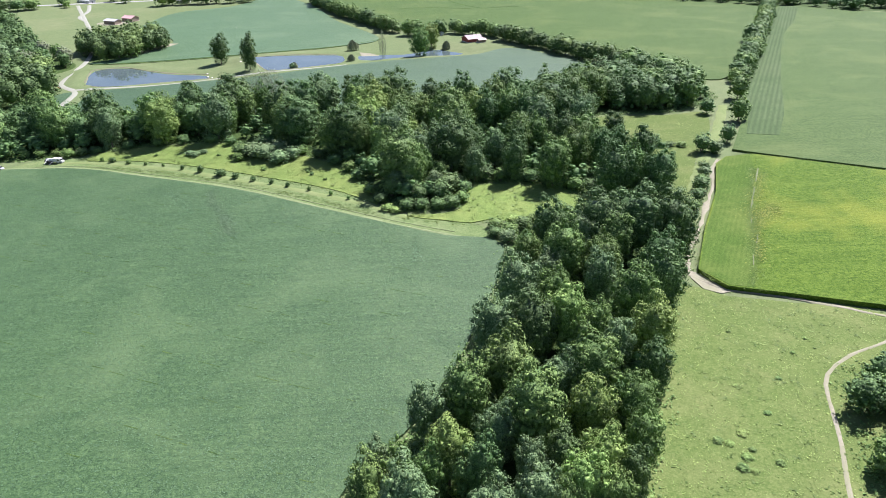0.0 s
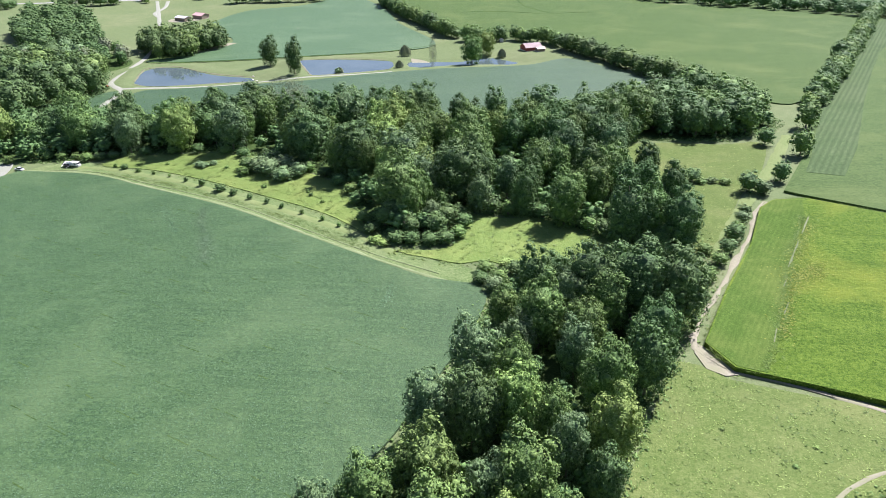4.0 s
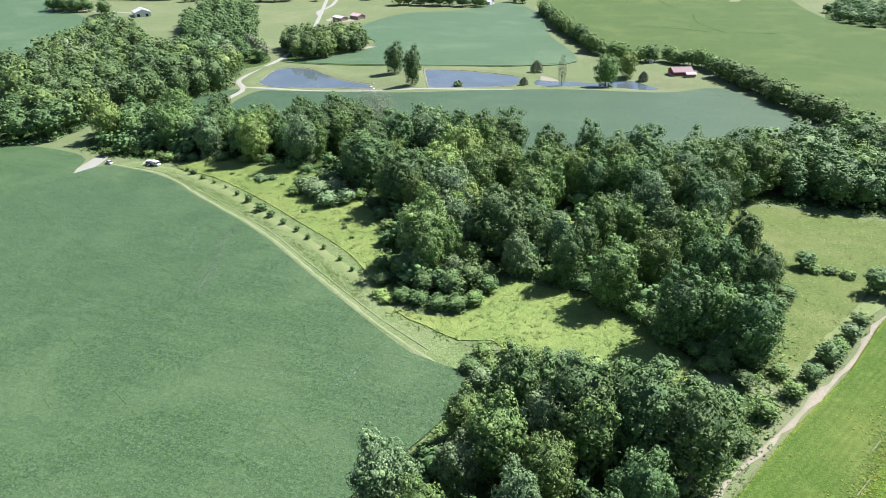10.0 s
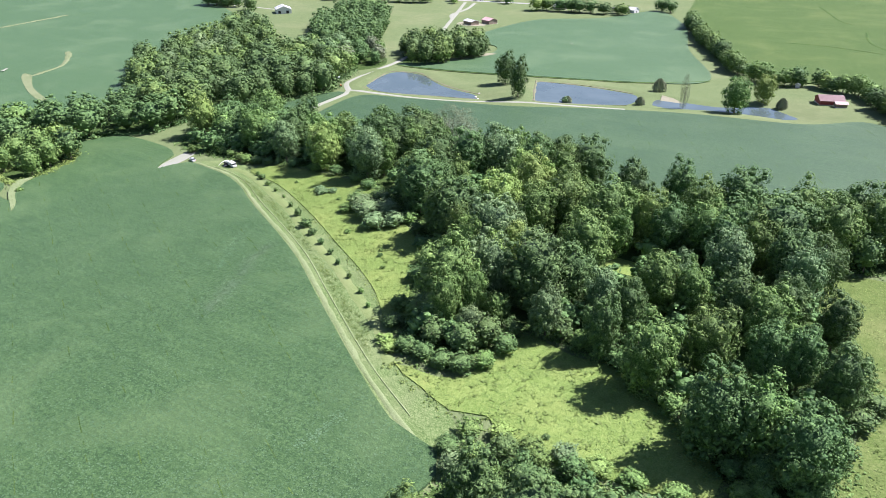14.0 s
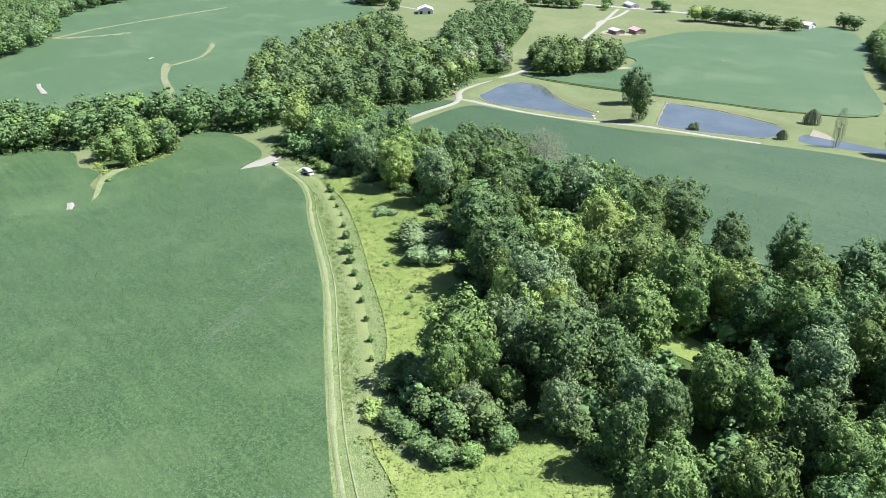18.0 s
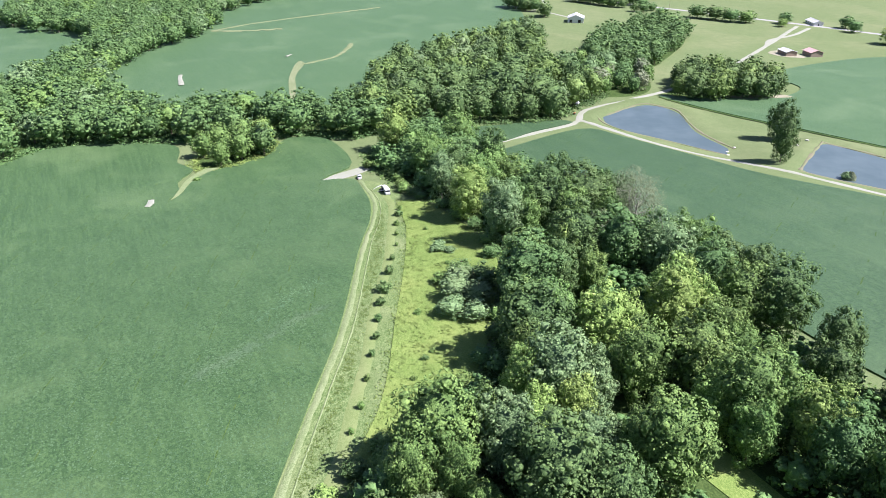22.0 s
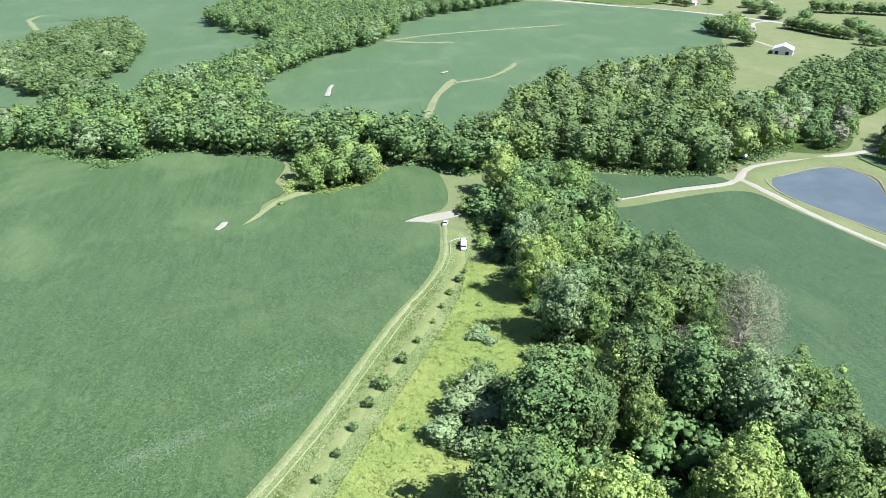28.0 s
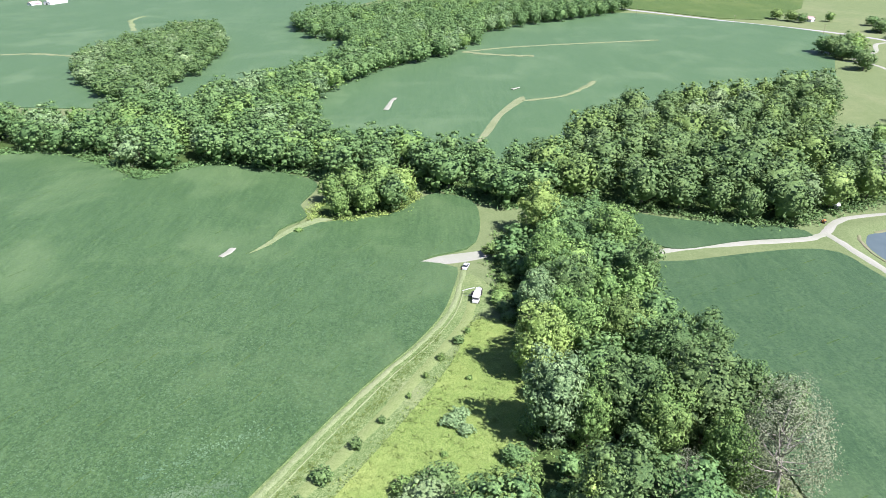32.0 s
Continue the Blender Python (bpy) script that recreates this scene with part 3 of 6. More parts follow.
cover("corn_field", [(131, 281), (136, 277.5), (158, 265), (180, 252.5), (240, 214), (330, 330), (480, 580), (412, 637), (345, 705), (300, 628), (260, 550), (235, 500), (212, 455), (190, 412), (172, 375), (163, 350), (152, 322)], 0.9, M["cornfar"],
      "large green corn field with a paler band of rows", "field", 12.0, False)
cover("corn_field", [(-1012, 441), (-912, 538), (-806, 628), (-790, 670), (-880, 760), (-1150, 900), (-1500, 700), (-1450, 120), (-1290, 170)], 0.5, M["cornfar"],
      "distant grey-green field beyond the country road", "field", 24.0, False)
cover("paved_yard", [(-978, -285), (-1120, -200), (-1180, -230), (-1180, -330), (-1050, -370), (-985, -340)], 0.12, M["gravel"], "pale paved yard beside the far road", "yard", 20.0, False)
cover("corn_field", [(-110, 830), (-50, 690), (-18, 636), (2, 614), (28, 617), (50, 606), (70, 578), (96, 526), (120, 480), (140, 445), (162, 410), (180, 410),
                     (210, 462), (255, 547), (335, 700), (300, 733), (230, 788), (150, 860), (60, 1250), (-200, 1300), (-150, 920)], 0.6, M["cornfar"],
      "rolling green corn field crossed by grassy ditches", "field", 14.0)
cover("meadow", [(-153, 309), (-147, 319), (-105, 318), (-80, 311), (-63, 299), (-45, 286), (-32, 273), (-24, 256), (-16, 243), (-17, 237), (-31, 249), (-45, 258),
                 (-62, 267), (-93, 284), (-126, 300)], 0.28, M["meadow"], "overgrown meadow of yellow-green weeds", "meadow", 5.0)
cover("meadow", [(-5, 225), (12, 229), (13, 253), (30, 252), (40, 253), (56, 244), (72, 231), (72, 222), (56, 219), (35, 216), (24, 221),
                 (16, 218), (6, 221)], 0.28, M["meadow"], "sunlit yellow-green weed meadow among trees", "meadow", 5.0)
cover("meadow", [(69, 329), (92, 338), (121, 336), (140, 338), (128, 300), (116, 280), (105, 254), (97, 228), (89, 230), (91, 245), (92, 275), (82, 297)], 0.2,
      M["rough"], "rough grass clearing beside the lane", "meadow", 6.0)
cover("meadow", [(-7, 307), (4, 300), (14, 299), (28, 300), (40, 299), (52, 297), (52, 304), (40, 308), (26, 309), (12, 309)], 0.2, M["meadow"],
      "narrow grassy glade in the woods", "meadow", 5.0)
cover("pasture", [(62, 148), (73, 174), (84, 168), (102, 163), (124, 155), (185, 105), (170, 40), (90, 20), (30, 30), (38, 88), (50, 118)], 0.15, M["rough"],
      "rough mottled pasture with low weeds", "pasture", 7.0)
cover("corn_headland", [(81.5, 181), (93.5, 208), (108, 237), (118, 263.5), (124, 270.5), (134, 271), (130, 256), (123, 242), (114, 221), (106, 200), (98, 181), (93, 169.5), (86.5, 171.5)],
      1.56, M["cornrow"], "paler corn headland with open rows along the lane", "field", 5.0, False)
# Weedy floor under the trees; its dark green also stands in for their shade.
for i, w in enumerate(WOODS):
    cover("woodland_floor", w, 0.05, M["floor"], "woodland floor of leaf litter, darkened for tree shade", "woodland floor", 14.0)
cover("mown_strip", [(26, 199), (7, 207), (-11, 217), (-42, 236), (-71, 254), (-118, 278), (-139, 290), (-158, 298), (-176, 303), (-188, 309), (-175, 316), (-158, 314),
                     (-126, 301), (-93, 285), (-62, 268), (-45, 259), (-31, 250), (-14, 233), (-4, 225), (8, 220), (20, 215)],
      0.06, M["strip"], "mown grass strip along the soybean field", "grass strip", 6.0)

# ---- water ----
for i, (poly, level) in enumerate(PONDS):
    c = poly.mean(0)
    ring = c + (poly - c) * 1.05
    v = np.c_[ring, np.full(len(ring), level)]
    me = bpy.data.meshes.new("pond")
    me.from_pydata([tuple(p) for p in v], [], [tuple(range(len(v)))][::1])
    me.materials.append(M["water"])
    tagged(new("pond", me), "still farm pond that mirrors the sky, partly by painted colour", "pond", "", "structure")

# ---- roads ----
DRIVE = [(-200, 372), (-207, 386), (-212, 413), (-218, 445), (-236, 466), (-244, 504), (-251, 545), (-275, 620), (-300, 670), (-330, 730), (-365, 800), (-380, 830)]
ribbon("drive", DRIVE, 4.2, M["gravel"], "pale gravel farm drive", "drive", wobble=0.15)
ribbon("drive", [(-221, 450), (-185, 455), (-146, 462), (-112, 474), (-87, 482), (-52, 492)], 3.4, M["gravel"], "pale gravel track below the ponds", "drive", wobble=0.2)
ribbon("road", [(-1300, 150), (-1000, 440), (-902, 534), (-789, 628), (-716, 699), (-650, 740), (-520, 790), (-380, 845), (-200, 900)], 7.0, M["asphalt"], "pale worn country road", "road")
ribbon("road", [(-820, -330), (-962, -269), (-1132, -171), (-1300, -60)], 7.0, M["asphalt"], "pale worn country road", "road")
ribbon("dirt_edge", [(122, 272), (116, 262), (107, 240), (92, 211), (79, 185), (80, 177), (85, 171), (95, 168), (111, 161), (126, 152)], 1.5, M["dirt"],
       "bare tan dirt edge beside the corn", "dirt track", 0.2, wobble=0.9)
ribbon("dirt_track", [(125, 148), (115, 143), (103, 138), (94, 131), (90, 123), (86, 111), (79, 94), (70, 70)], 1.2, M["dirt"], "narrow tan dirt track through the pasture", "dirt track", 0.2, wobble=0.3)
ribbon("field_edge", [(-195, 308), (-177, 305), (-158, 301), (-139, 292.5), (-118, 280.5), (-71, 256.5), (-42, 238.5), (-11, 219.5), (8, 209.5), (24, 202)], 1.7, M["mownpale"],
       "pale dry mown edge of the soybean field", "field edge", 0.16, wobble=0.4)
ribbon("farm_lane", [(154, 350), (151, 343), (133, 305), (115, 271), (104, 249), (95, 229)], 4.4, M["lane"], "mown grass farm lane", "lane", 0.30, wobble=0.2)
ribbon("mown_track", [(-168, 309), (-150, 305), (-130, 296), (-102, 282.5), (-76, 267.5), (-53, 255.5), (-35, 245), (-20, 236), (-6, 224)], 3.6, M["lane"], "smooth mown track past the young trees", "track", 0.13, wobble=0.15)
ribbon("wheel_line", [(-176, 306.5), (-158, 303), (-139, 295.2), (-118, 283.2), (-71, 259.2), (-42, 241.2), (-11, 222.2), (10, 211.5)], 0.5, M["mownpale"], "pale wheel line in the mown strip", "track", 0.14, wobble=0.6)
cover("bare_patch", [(-198, 291), (-196, 300), (-198, 308), (-203, 318), (-208, 318), (-206, 308), (-203, 298)], 0.12, M["gravel"], "bare pale gravel turning patch", "bare patch", 3.0)


# ---- trees ----
def tube(path, radii, sides=6):
    """A tapering tube along a path, as arrays of corners and quads."""
    path = np.asarray(path, float)
    v, f = [], []
    for i, (p, r) in enumerate(zip(path, radii)):
        d = path[min(i + 1, len(path) - 1)] - path[max(i - 1, 0)]
        d = d / (np.linalg.norm(d) + 1e-9)
        a = np.cross(d, (0.3, 0.9, 0.2))
        a /= np.linalg.norm(a)
        b = np.cross(d, a)
        v += [p + r * (math.cos(k) * a + math.sin(k) * b) for k in np.arange(sides) * 2 * math.pi / sides]
        if i:
            o = (i - 1) * sides
            f += [(o + k, o + (k + 1) % sides, o + sides + (k + 1) % sides, o + sides + k) for k in range(sides)]
    return np.array(v), np.array(f)


def join(parts):
    v, f, n = [], [], 0
    for a, b in parts:
        v.append(a)
        f.append(b + n)
        n += len(a)
    return np.concatenate(v), np.concatenate(f)


def leaf_cards(rnd, centres, normals, size, aspect=0.75, stir=0.28):
    """A rhombic leaf spray at each place, facing its normal more or less."""
    n = normals + rnd.normal(0, stir, normals.shape)
    n /= np.linalg.norm(n, axis=1)[:, None]
    a = np.cross(n, rnd.normal(0, 1, n.shape))
    a /= np.linalg.norm(a, axis=1)[:, None] + 1e-9
    b = np.cross(n, a)
    s = size * rnd.uniform(0.6, 1.35, (len(n), 1))
    v = np.stack([centres + a * s, centres + b * s * aspect + n * s * 0.18, centres - a * s, centres - b * s * aspect + n * s * 0.18], 1).reshape(-1, 3)
    return v, np.arange(len(v)).reshape(-1, 4)


def round_body(m):
    """A rounded body of quads, m by m on each side, for the dense inside of a crown."""
    corners = np.array([(x, y, z) for x in (-1, 1) for y in (-1, 1) for z in (-1, 1)], float)
    sides = ((0, 1, 3, 2), (4, 6, 7, 5), (0, 4, 5, 1), (2, 3, 7, 6), (0, 2, 6, 4), (1, 5, 7, 3))
    at, verts, faces = {}, [], []
    for q in sides:
        a, b, c, d = corners[list(q)]
        for i in range(m):
            for j in range(m):
                f = []
                for u, w in ((i, j), (i + 1, j), (i + 1, j + 1), (i, j + 1)):
                    p = (a * (m - u) + b * u) / m * (m - w) / m + (d * (m - u) + c * u) / m * w / m
                    key = tuple(np.round(p, 3))
                    if key not in at:
                        at[key] = len(verts)
                        verts.append(p / np.linalg.norm(p))
                    f.append(at[key])
                faces.append(f)
    return np.array(verts), np.array(faces)


def sphere_points(n, rnd, rough=0.1):
    """Directions spread evenly over a sphere."""
    i = np.arange(n) + 0.5
    z = 1 - 2 * i / n
    th = math.pi * (1 + 5 ** 0.5) * i + rnd.uniform(0, 6)
    d = np.stack([np.cos(th) * np.sqrt(1 - z * z), np.sin(th) * np.sqrt(1 - z * z), z], 1) + rnd.normal(0, rough, (n, 3))
    return d / np.linalg.norm(d, axis=1)[:, None]


def hull(d, centres, radii):
    """How far the union of some balls reaches from the middle along each direction."""
    far = np.full(len(d), 0.05)
    for c, r in zip(centres, radii):
        along = d @ c
        disc = along ** 2 - c @ c + r * r
        far = np.maximum(far, np.where(disc > 0, along + np.sqrt(np.maximum(disc, 0)), 0))
    return far


def crown(seed, cards, size, boughs=15, lumps=60, knots=0, spread=1.0, lump=(1.1, 2.0), low=0.4, fuzz=0.05, body=0.78, bodyfine=4, core=0.66, aspect=0.75, stir=0.30, dome=0.3):
    """Leaves of a tree of radius 7 and height 22: sprays over leafy lumps and small knots that sit on a heap of large round boughs."""
    rnd = np.random.RandomState(seed)
    mid = np.array([0, 0, 11.0])
    u = (np.arange(boughs) + rnd.uniform(0.2, 0.8, boughs)) / boughs
    rb = rnd.uniform(2.6, 4.0, boughs) * (1.12 - 0.4 * u)
    z = 2.8 + u * (21.0 - rb - 2.8)
    v = z / 21.0
    w = 7.0 * spread * np.where(v > 0.45, np.sqrt(np.clip(1 - ((v - 0.45) / 0.62) ** 2, 0.05, 1)), 0.80 + 0.2 * v / 0.45)
    a = np.arange(boughs) * 2.4 + rnd.uniform(-0.5, 0.5, boughs)
    off = np.maximum(w - rb * 1.15, 0) * rnd.uniform(0.75, 1.08, boughs)
    big = [np.array([0, 0, k]) - mid for k in (5.5, 10.0, 14.0)] + list(np.stack([np.cos(a) * off, np.sin(a) * off, z], 1) - mid)
    bigr = [4.3 * spread, 4.6 * spread, 3.8 * spread, *rb]
    q = sphere_points(lumps, rnd, 0.2)
    tips = q * (hull(q, big, bigr) * rnd.uniform(0.92, 1.08, lumps))[:, None]
    centres, radii = list(tips), list(rnd.uniform(*lump, lumps))
    if knots:
        q = sphere_points(knots, rnd, 0.2)
        centres = centres + list(q * (hull(q, centres, radii) * rnd.uniform(0.92, 1.03, knots))[:, None])
        radii = radii + list(rnd.uniform(0.5, 0.85, knots))
    centres, radii = np.array(centres), np.array(radii)
    n = int(cards * 5)
    allc, allr = np.concatenate([big, centres]), np.concatenate([bigr, radii])
    k = rnd.choice(len(allr), n, p=allr ** 2 / (allr ** 2).sum())
    q = rnd.normal(0, 1, (n, 3))
    q /= np.linalg.norm(q, axis=1)[:, None]
    p = allc[k] + q * allr[k][:, None]
    covered = np.zeros(n, bool)
    for c, r in zip(allc, allr):
        covered |= ((p - c) ** 2).sum(1) < (r * 0.9) ** 2
    outward = p / np.linalg.norm(p, axis=1)[:, None]
    ok = ~covered & (p[:, 2] > low - 11.0) & (((q * outward).sum(1) > -0.3) | (q[:, 2] > 0.2))
    p, q, outward = p[ok][:cards], q[ok][:cards], outward[ok][:cards]
    p = p + q * rnd.normal(0, fuzz, (len(p), 1))
    out = [leaf_cards(rnd, p + mid, q * (1.05 - dome) + outward * dome + np.array([0, 0, 0.15]), size, aspect, stir)]
    if body:
        bd, bf = round_body(bodyfine)
        out.append((bd * (hull(bd, big, bigr) * body * rnd.uniform(0.92, 1.05, len(bd)))[:, None] + mid, bf))
        bd, bf = round_body(1)
        out += [(c + mid + bd * r * core * rnd.uniform(0.8, 1.1, (len(bd), 1)), bf) for c, r in zip(centres[:lumps], radii)]
    return join(out), tips * 0.95 + mid


def trunk(seed, tips, thick=0.36, limbs=7, top=0.72):
    """A tapered trunk with limbs that reach into some of the lobes."""
    rnd = np.random.RandomState(seed)
    H = 22.0
    p = np.array([(rnd.normal(0, 0.12) * k, rnd.normal(0, 0.12) * k, H * top * k / 5) for k in range(6)])
    p[0, 2] = -0.6
    out = [tube(p, [thick * 1.35, thick, thick * 0.85, thick * 0.65, thick * 0.42, thick * 0.15], 7)]
    for t in tips[rnd.permutation(len(tips))[:limbs]]:
        u = rnd.uniform(1.8, 4.2)
        a = p[int(u)] + (p[int(u) + 1] - p[int(u)]) * (u % 1)
        a = a if a[2] < t[2] else p[2]
        mid = (a + t) / 2 + np.array([0, 0, -0.08 * np.linalg.norm(t - a)])
        out.append(tube([a, mid, t], [thick * 0.4, thick * 0.25, thick * 0.07], 5))
    return join(out)


KINDS = {"d": ("dark green broadleaf tree", 1), "m": ("green broadleaf tree with a rounded crown", 2), "g": ("silvery green broadleaf tree", 3),
         "l": ("light green sunlit broadleaf tree", 4), "y": ("yellowish green broadleaf tree", 5), "b": ("thin greyish tree with half-bare limbs", 6)}
SHAPES = [dict(spread=1.0), dict(spread=0.9, boughs=12), dict(spread=1.05, boughs=18)]
MODELS, FAR, FARTHER, UNDER, FARMESH = {}, {}, {}, {}, {}
for kind, (text, sd) in KINDS.items():
    for s, shape in enumerate(SHAPES):
        bare = kind == "b"
        (cv, cf), tips = crown(sd * 10 + s, 6400 if bare else 5200, 0.15 if bare else 0.24, lumps=86, knots=110, lump=(1.0, 1.9), body=0.0 if bare else 0.78, fuzz=0.30 if bare else 0.05, **shape)
        tv, tf = trunk(sd * 10 + s, tips, 0.36, 14 if bare else 9)
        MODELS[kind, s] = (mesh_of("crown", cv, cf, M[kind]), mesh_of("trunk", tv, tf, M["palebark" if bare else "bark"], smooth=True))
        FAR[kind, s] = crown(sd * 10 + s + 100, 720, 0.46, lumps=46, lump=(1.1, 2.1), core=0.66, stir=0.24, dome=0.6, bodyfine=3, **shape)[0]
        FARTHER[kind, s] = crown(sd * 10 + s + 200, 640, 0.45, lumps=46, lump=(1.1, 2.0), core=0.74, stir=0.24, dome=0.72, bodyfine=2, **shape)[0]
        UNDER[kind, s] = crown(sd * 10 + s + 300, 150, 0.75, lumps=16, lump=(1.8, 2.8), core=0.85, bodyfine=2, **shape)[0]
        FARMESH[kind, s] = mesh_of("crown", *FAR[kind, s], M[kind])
LOWTRUNK = tube([(0, 0, -0.6), (0.1, 0, 5), (0, 0.1, 11)], [0.4, 0.3, 0.15], 5)

rnd = np.random.RandomState(7)
PLACED = []


def plant(x, y, radius, tall, kind, group="", label="", name="tree", near=False):
    s = rnd.randint(len(SHAPES))
    ob = thing(name, label or KINDS[kind][0], "tree", group=group)
    ob.matrix_world = pose(x, y, gh(x, y), 0, 0, rnd.uniform(0, 360)) @ Matrix.Diagonal((radius / 7, radius / 7, tall / 22, 1))
    part("trunk", MODELS[kind, s][1], ob)
    part("crown", (MODELS[kind, s][0] if near else FARMESH[kind, s]), ob)
    PLACED.append((x, y, radius))
    return ob


TREES = {
    "d": [(9, 95, 4.7, 19), (25, 139, 6.7, 23), (38, 193, 6.1, 22), (52, 190, 8.6, 27), (64, 192, 9.8, 27), (75, 190, 8.9, 27), (67, 174, 5.8, 21), (63, 160, 6.2, 22),
          (50, 124, 4.5, 19), (37, 94, 3.8, 17), (25, 98, 4.4, 18), (68, 236, 7.6, 25), (85, 236, 7.0, 23), (78, 268, 6.0, 21), (87, 264, 5.9, 21), (71, 266, 5.9, 21),
          (60, 331, 11.8, 27), (19, 274, 6.5, 22), (11, 267, 9.5, 27), (35, 256, 5.1, 20), (37, 268, 5.4, 20), (-55, 304, 11.4, 27), (-32, 291, 11.4, 27), (-95, 338, 9.8, 27),
          (-95, 355, 11.6, 27), (-66, 329, 9.1, 27), (-58, 339, 10.4, 27), (-32, 348, 8.0, 25), (-14, 355, 9.1, 27), (4, 354, 5.6, 21), (21, 357, 6.6, 23), (43, 354, 9.7, 27),
          (93, 367, 6.7, 23), (76, 361, 7.6, 25), (-53, 313, 6.8, 23), (-152, 335, 9.0, 25), (-116, 354, 7.3, 24), (-98, 364, 7.0, 24), (-35, 357, 7.4, 24), (-27, 361, 7.3, 24),
          (12, 339, 6.0, 22), (-119, 363, 7.3, 24), (-186, 342, 7.6, 24), (-168, 361, 7.8, 25), (66, 240, 4.0, 9), (78, 233, 4.0, 10), (86, 235, 4.0, 10), (71, 240, 4.5, 12)],
    "m": [(-11, 92, 4.7, 19), (-6, 99, 3.0, 16), (0, 96, 3.7, 17), (8, 115, 6.4, 22), (17, 122, 7.3, 24), (21, 108, 7.9, 25), (35, 121, 6.8, 23), (39, 176, 7.2, 24),
          (53, 152, 6.6, 23), (41, 141, 4.8, 19), (42, 111, 5.4, 20), (41, 102, 4.6, 19), (32, 87, 4.2, 18), (33, 154, 5.8, 21), (23, 85, 4.5, 19), (75, 239, 7.1, 24),
          (59, 261, 6.5, 23), (49, 249, 6.9, 23), (40, 282, 6.5, 23), (48, 284, 5.7, 21), (-9, 253, 10.2, 27), (-20, 347, 7.8, 25), (-4, 315, 9.8, 27), (-9, 304, 7.6, 25),
          (15, 290, 8.6, 27), (11, 315, 8.6, 27), (35, 337, 8.1, 26), (63, 352, 8.4, 26), (73, 341, 9.1, 27), (85, 352, 10.6, 27), (-9, 262, 5.9, 21), (-4, 245, 5.1, 20),
          (-1, 253, 4.6, 19), (-26, 285, 5.0, 20), (-34, 297, 7.4, 24), (-39, 291, 6.1, 22), (-61, 308, 7.7, 25), (-177, 333, 7.6, 24), (-88, 343, 7.4, 24), (-12, 333, 5.6, 21),
          (-3, 328, 5.4, 20), (16, 320, 6.7, 23), (17, 310, 5.2, 20), (11, 285, 5.3, 20), (-94, 348, 6.4, 22), (-100, 359, 5.3, 20), (-81, 354, 6.1, 22), (-72, 327, 4.9, 19),
          (-128, 332, 8.0, 26), (-128, 344, 7.4, 24), (-194, 359, 9.6, 27), (-54, 359, 6.2, 22), (-48, 363, 6.1, 22), (-59, 350, 5.5, 21), (-52, 324, 5.0, 19), (-93, 329, 6.1, 22),
          (6, 255, 4.0, 11)],
    "g": [(-4, 88, 6.0, 22), (-9, 97, 4.1, 18), (0, 112, 4.9, 19), (13, 105, 4.5, 18), (16, 140, 6.0, 22), (19, 97, 3.8, 17), (19, 88, 5.1, 20), (11, 85, 5.0, 19),
          (29, 120, 4.7, 19), (24, 159, 6.6, 23), (47, 164, 5.4, 20), (44, 133, 4.7, 19), (31, 112, 3.3, 16), (52, 303, 7.9, 25), (41, 308, 7.2, 24), (29, 270, 5.5, 20),
          (20, 256, 4.5, 18), (-2, 264, 7.2, 24), (-13, 284, 8.9, 27), (-49, 349, 9.4, 27), (-5, 265, 3.8, 17), (-9, 291, 5.4, 20), (-96, 322, 9.1, 27), (0, 308, 7.3, 24),
          (6, 279, 5.8, 21), (-96, 373, 5.4, 20), (-148, 326, 7.0, 23), (-9, 246, 4.5, 12), (4, 245, 4.5, 11)],
    "l": [(-10, 88, 3.1, 16), (4, 100, 5.4, 20), (34, 143, 6.2, 22), (53, 137, 6.2, 22), (33, 109, 5.8, 21), (32, 96, 4.9, 19), (27, 89, 5.2, 20), (-32, 336, 6.6, 23),
          (23, 321, 6.8, 23), (-6, 274, 5.0, 19), (-4, 282, 5.1, 20), (-17, 278, 5.3, 20), (-66, 325, 5.7, 21), (-121, 323, 7.9, 25), (-22, 336, 5.1, 20), (7, 310, 5.4, 20)],
    "y": [(-25, 306, 7.9, 25), (-23, 327, 8.5, 26), (-23, 311, 6.0, 22), (-222, 338, 9.0, 25)],
    "b": [(-85, 367, 9.7, 27), (-77, 363, 9.6, 27), (-71, 342, 5.1, 20)],
}
for kind, rows in TREES.items():
    for x, y, r, h in rows:
        if not (-8 < x < 52 and 299 - r * 0.3 < y < 308 + r * 0.3):
            plant(x, y, r * 0.92, h * 0.92, kind, "trees of the near woods", near=True)
for x, y, r, h, kind in ((56, 185, 6, 20, "m"), (46, 185, 5.5, 19, "g"), (50, 173, 5.5, 18, "m"), (60, 201, 5, 16, "m"), (44, 200, 5, 16, "d"), (30, 183, 4.5, 15, "m"), (34, 170, 4.5, 15, "g")):
    plant(x, y, r, h, kind, "trees of the near woods", near=True)
